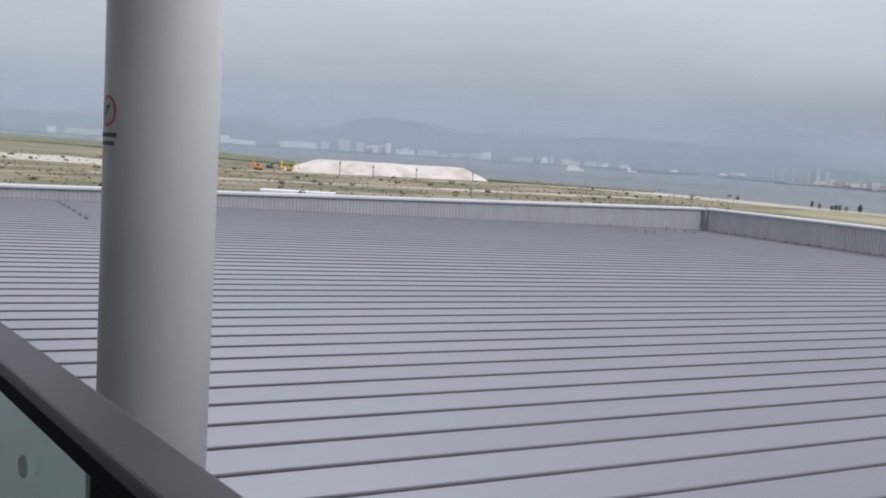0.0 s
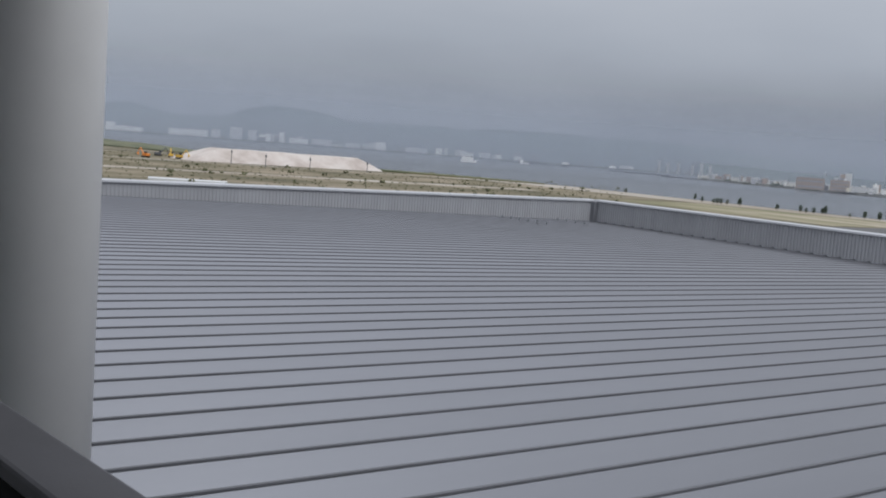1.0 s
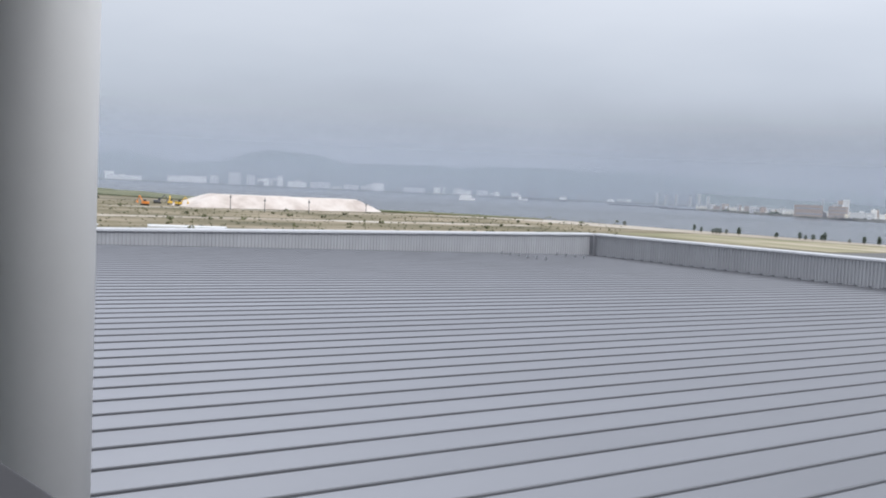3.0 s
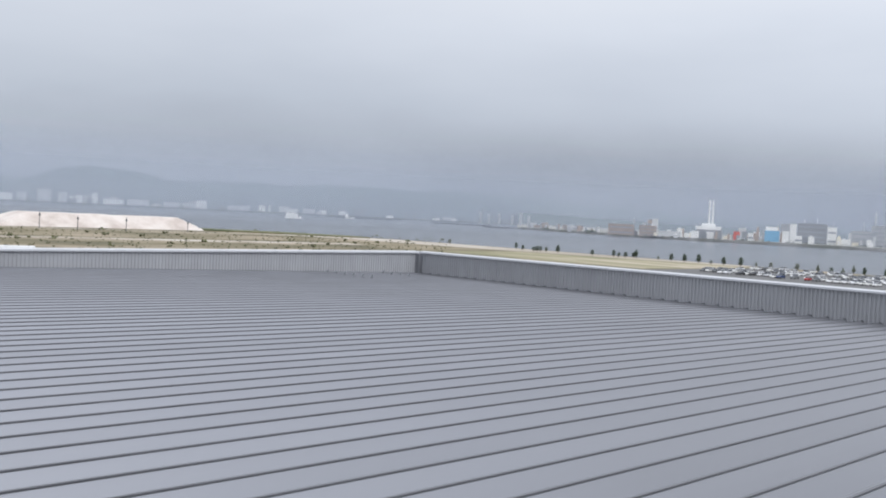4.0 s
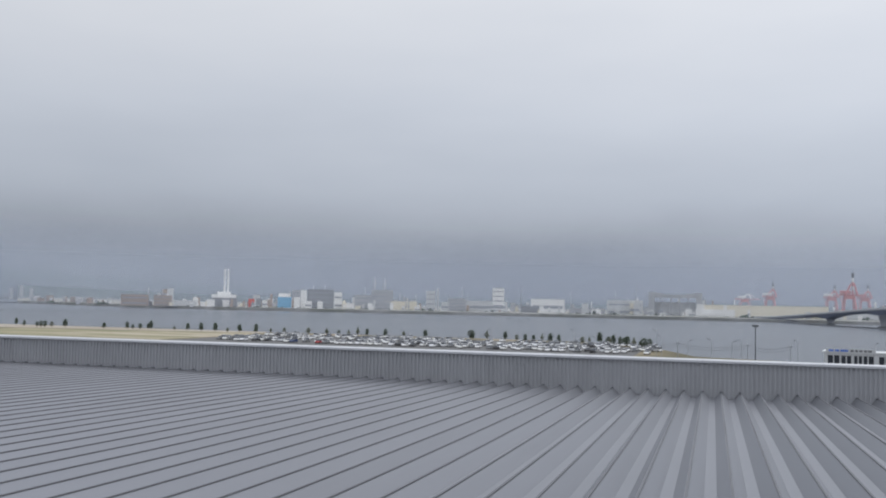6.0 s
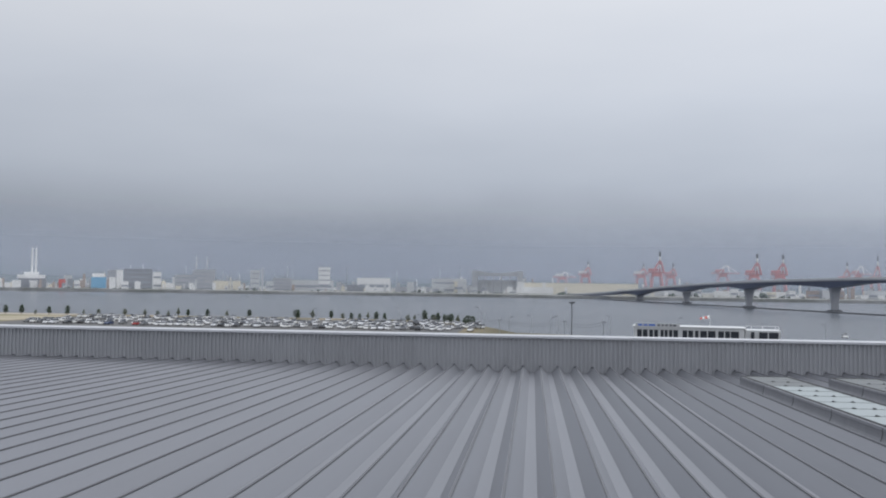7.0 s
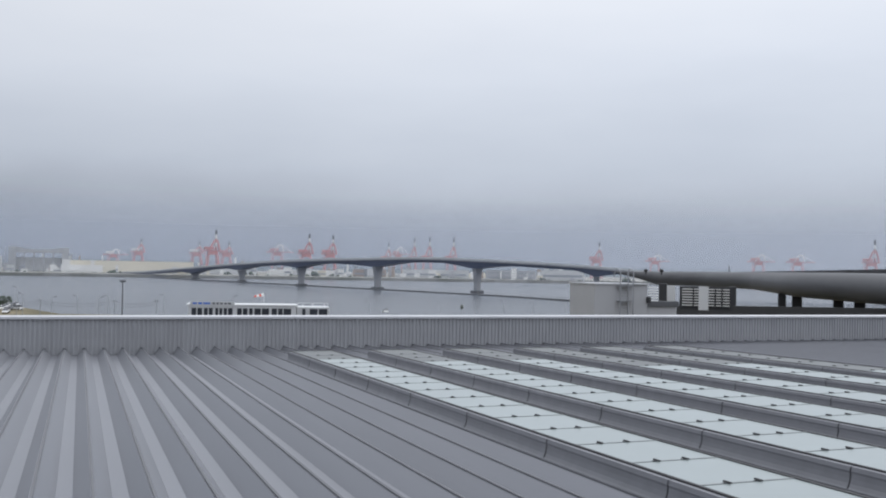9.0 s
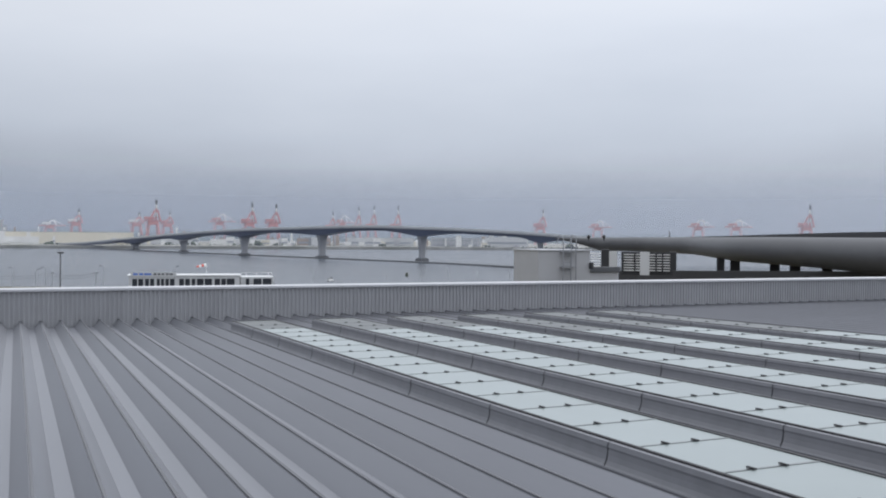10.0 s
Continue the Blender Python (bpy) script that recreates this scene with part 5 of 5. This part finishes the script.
def trunk_mesh(h):
    bm = bmesh.new()
    tube(bm, (0, 0, 0), (0.02 * h, 0, h * 0.55), h * 0.028, h * 0.016, n=7)
    tube(bm, (0.02 * h, 0, h * 0.5), (0, 0.01 * h, h * 0.88), h * 0.016, h * 0.005, n=5)
    for a in (0.4, 2.3, 4.4):
        tube(bm, (0.015 * h, 0, h * 0.38), (h * 0.16 * math.cos(a), h * 0.16 * math.sin(a), h * 0.62), h * 0.011, h * 0.004, n=4)
    return mesh_of("trunk", bm, BARK)


TREE_KINDS = []
for i, (kind, h, mat, words) in enumerate((("cone", 4.7, LEAF, "dark green young conifer with a ragged crown"), ("round", 4.0, LEAF, "dark green round-crowned young tree"), ("thin", 4.4, LEAF_PALE, "thin pale-leaved young tree"),
                                           ("cone", 5.2, LEAF, "dark green tall young conifer"), ("round", 3.2, LEAF_PALE, "small sparse olive-green tree"))):
    TREE_KINDS.append((crown_mesh(i + 3, kind, h, mat), trunk_mesh(h), words))


def tree(az, r, kind):
    crown, trunk, words = TREE_KINDS[kind]
    b = thing("tree", pose(*polar(az, r), GROUND, 0, 0, (az * 77) % 360), words + " by the sea wall", "tree", "trees along the waterfront")
    size = 0.60 + 0.45 * ((az * 13.7 + r * 0.31) % 1.0)
    b.scale = (size * (0.85 + 0.4 * ((az * 5.3) % 1.0)), size, size)
    share("trunk", trunk, b, pose(0, 0, 0))
    share("crown", crown, b, pose(0, 0, 0))


for az, k in ((44.0, 4), (40.0, 0), (39.6, 0), (38.2, 4), (37.5, 3), (35.45, 0), (34.2, 3), (33.9, 1), (33.5, 1), (33.05, 0), (32.9, 3), (31.6, 4), (30.85, 0), (30.1, 3), (29.3, 0), (28.6, 4),
              (27.9, 0), (26.95, 3), (26.1, 2), (25.3, 4), (23.9, 4), (22.8, 2), (22.1, 1), (21.5, 2), (20.95, 2), (20.4, 0), (19.3, 3), (18.2, 2), (16.9, 0), (14.05, 3), (14.15, 1), (13.2, 2),
              (12.1, 0), (11.4, 4), (10.9, 3), (10.4, 0), (9.9, 2), (9.4, 3), (8.9, 0), (7.5, 4), (7.1, 2), (6.5, 3), (6.0, 1)):
    tree(az, (424 + 5 * math.sin(az * 9)) / math.cos(radians(az)), k)
for az, r, k in ((38.75, 528, 1), (38.95, 531, 1), (38.55, 527, 1), (5.9, 415, 2), (5.3, 412, 3), (4.9, 405, 0), (4.5, 400, 2), (3.9, 395, 1), (3.6, 398, 1), (4.1, 390, 3), (-22.1, 400, 4), (5.7, 418, 0), (5.1, 420, 3)):
    tree(az, r, k)


# ---- shrubs and stakes on the open land ----
bm = bmesh.new()
rg = random.Random(11)
for i in range(2600):
    az = rg.uniform(44, 92)
    r = rg.uniform(300, 720)
    x, y = polar(az, r)
    if -605 < x < -535 and 185 < y < 355:
        continue
    s = rg.uniform(0.2, 0.75) * (1.6 if rg.random() < 0.06 else 0.6)
    for q in range(4):
        c = Vector((x + rg.uniform(-s, s), y + rg.uniform(-s, s), GROUND + rg.uniform(0.2, 1.0) * s))
        m = Euler((rg.uniform(0, 6), rg.uniform(0, 6), rg.uniform(0, 6))).to_matrix()
        vs = [bm.verts.new(c + m @ (Vector(p) * s * 0.8)) for p in ((1, 0, -0.5), (-0.6, 0.9, -0.4), (-0.6, -0.9, -0.4), (0.1, 0.1, 1.0))]
        for f in ((0, 1, 2), (0, 3, 1), (0, 2, 3), (1, 3, 2)):
            bm.faces.new([vs[j] for j in f])
tagged(part("shrubs", bm, SCRUB), "scattered low shrubs and tufts on dry land", "shrubs", kind="stuff")
# sandy tracks and green bank on the open land
slab("track", ((-545, 150), (-536, 150), (-500, 372), (-508, 378)), BARE, 0.08, "pale sandy track across the grass", "track")
slab("track", ((-420, 60), (-405, 60), (-380, 330), (-396, 330)), BARE, 0.09, "pale sandy track across the grass", "track")
slab("clearing", ((-690, -70), (-585, -70), (-530, 60), (-500, 96), (-570, 112), (-655, 84)), BARE, 0.07, "pale bare clearing in the grass", "clearing")
slab("bank", ((-590, 345), (-560, 340), (-480, 420), (-500, 422), (-548, 396), (-582, 360)), BERM, 0.8, "low green bank beside the sand heap", "bank")
slab("bank", ((-2370, -300), (-2360, 140), (-1790, 276), (-1125, 322), (-1112, 150), (-1500, -100), (-1500, -300)), BERM, 1.0, "dark olive rough ground along the shore", "bank")
slab("bank", ((-1110, 150), (-900, 190), (-700, 260), (-690, 320), (-830, 306), (-1030, 322), (-1110, 280)), BERM, 1.2, "low dark green bank along the shore", "bank")
shed = thing("long_shed", pose(-319, 103, GROUND, 0, 0, -20), "long low white greenhouse roof on the open land", "shed")
bm = bmesh.new()
prism(bm, ((-1.5, 0), (1.5, 0), (1.5, 0.6), (0, 1.0), (-1.5, 0.6)), 0, 26, "y")
part("wall", bm, GREYWHITE, shed)


# ---- parked cars ----
def car(mat, van):
    b = thing("car", pose(0, 0, 0), "", "car", "cars in the car park")
    L, h = (2.2, 0.95) if not van else (2.1, 1.15)
    body = prism(bmesh.new(), ((-L, 0.35), (L, 0.35), (L + 0.05, 0.6), (L - 0.1, 0.85), (L * 0.45, h), (-L * 0.9, h + 0.05), (-L - 0.05, 0.7)), -0.84, 0.84, "y")
    part("body", body, mat, b)
    top = 1.48 if not van else 1.85
    cab = bmesh.new()
    lo = [(-L * (0.80 if not van else 0.95), -0.80), (L * 0.42, -0.80), (L * 0.42, 0.80), (-L * (0.80 if not van else 0.95), 0.80)]
    hi = [(-L * (0.50 if not van else 0.88), -0.66), (L * 0.10, -0.66), (L * 0.10, 0.66), (-L * (0.50 if not van else 0.88), 0.66)]
    v0 = [cab.verts.new((x, y, h - 0.02)) for x, y in lo]
    v1 = [cab.verts.new((x, y, top - 0.05)) for x, y in hi]
    for i in range(4):
        cab.faces.new((v0[i], v0[(i + 1) % 4], v1[(i + 1) % 4], v1[i]))
    cab.faces.new(v1)
    part("window_band", cab, WINDOW, b, "dark car windows")
    part("roof", boxed(hi[0][0], hi[1][0], -0.67, 0.67, top - 0.046, top, bevel=0.02), mat, b)
    wheel = bmesh.new()
    tube(wheel, (0, -0.1, 0), (0, 0.1, 0), 0.32, n=12)
    wm = mesh_of("wheel", wheel, RUBBER)
    for x in (-L * 0.62, L * 0.62):
        for y in (-0.76, 0.76):
            share("wheel", wm, b, pose(x, y, 0.32))
    return b


CAR_COLOURS = (("white", (0.75, 0.75, 0.75)), ("silver", (0.58, 0.59, 0.61)), ("black", (0.02, 0.02, 0.022)), ("white", (0.72, 0.72, 0.70)), ("dark blue", (0.03, 0.05, 0.12)), ("red", (0.35, 0.03, 0.03)), ("grey", (0.16, 0.165, 0.17)))
protos = []
for i, (word, col) in enumerate(CAR_COLOURS):
    c = car(material(word + " car paint", col, 0.25, 0.1, 0.05, 1.0), i % 3 == 1)
    tagged(c, word + (" van" if i % 3 == 1 else " car") + " parked on dark asphalt")
    protos.append(c)
rg = random.Random(5)
used = 0
for rowi, y in enumerate((342, 348, 360, 366, 378, 384, 396, 402, 414)):
    for i in range(66):
        x = -198 + i * 2.7
        if rg.random() > (0.62 if rowi < 8 else 0.3) or (rowi % 2 == 0 and 40 < i < 44):
            continue
        if y < 390 and x < -150 and rg.random() < 0.4:
            continue
        k = (0, 1, 3, 0, 1, 3, 0, 2, 0, 6)[rg.randrange(10)]
        m = pose(x + rg.uniform(-0.2, 0.2), y + rg.uniform(-0.3, 0.3), GROUND + 0.04, 0, 0, 90 + (180 if rg.random() < 0.5 else 0) + rg.uniform(-2, 2))
        if used < len(protos):
            protos[used].matrix_basis = m
        else:
            copy_thing(protos[k], m)
        used += 1
for k, (az, r) in enumerate(((76.2, 300), (75.2, 330), (-17.5, 360), (4.2, 372), (3.2, 366))):
    copy_thing(protos[(0, 0, 0, 3, 1)[k]], pose(*polar(az, r), GROUND + 0.06, 0, 0, 20 + 31 * k))
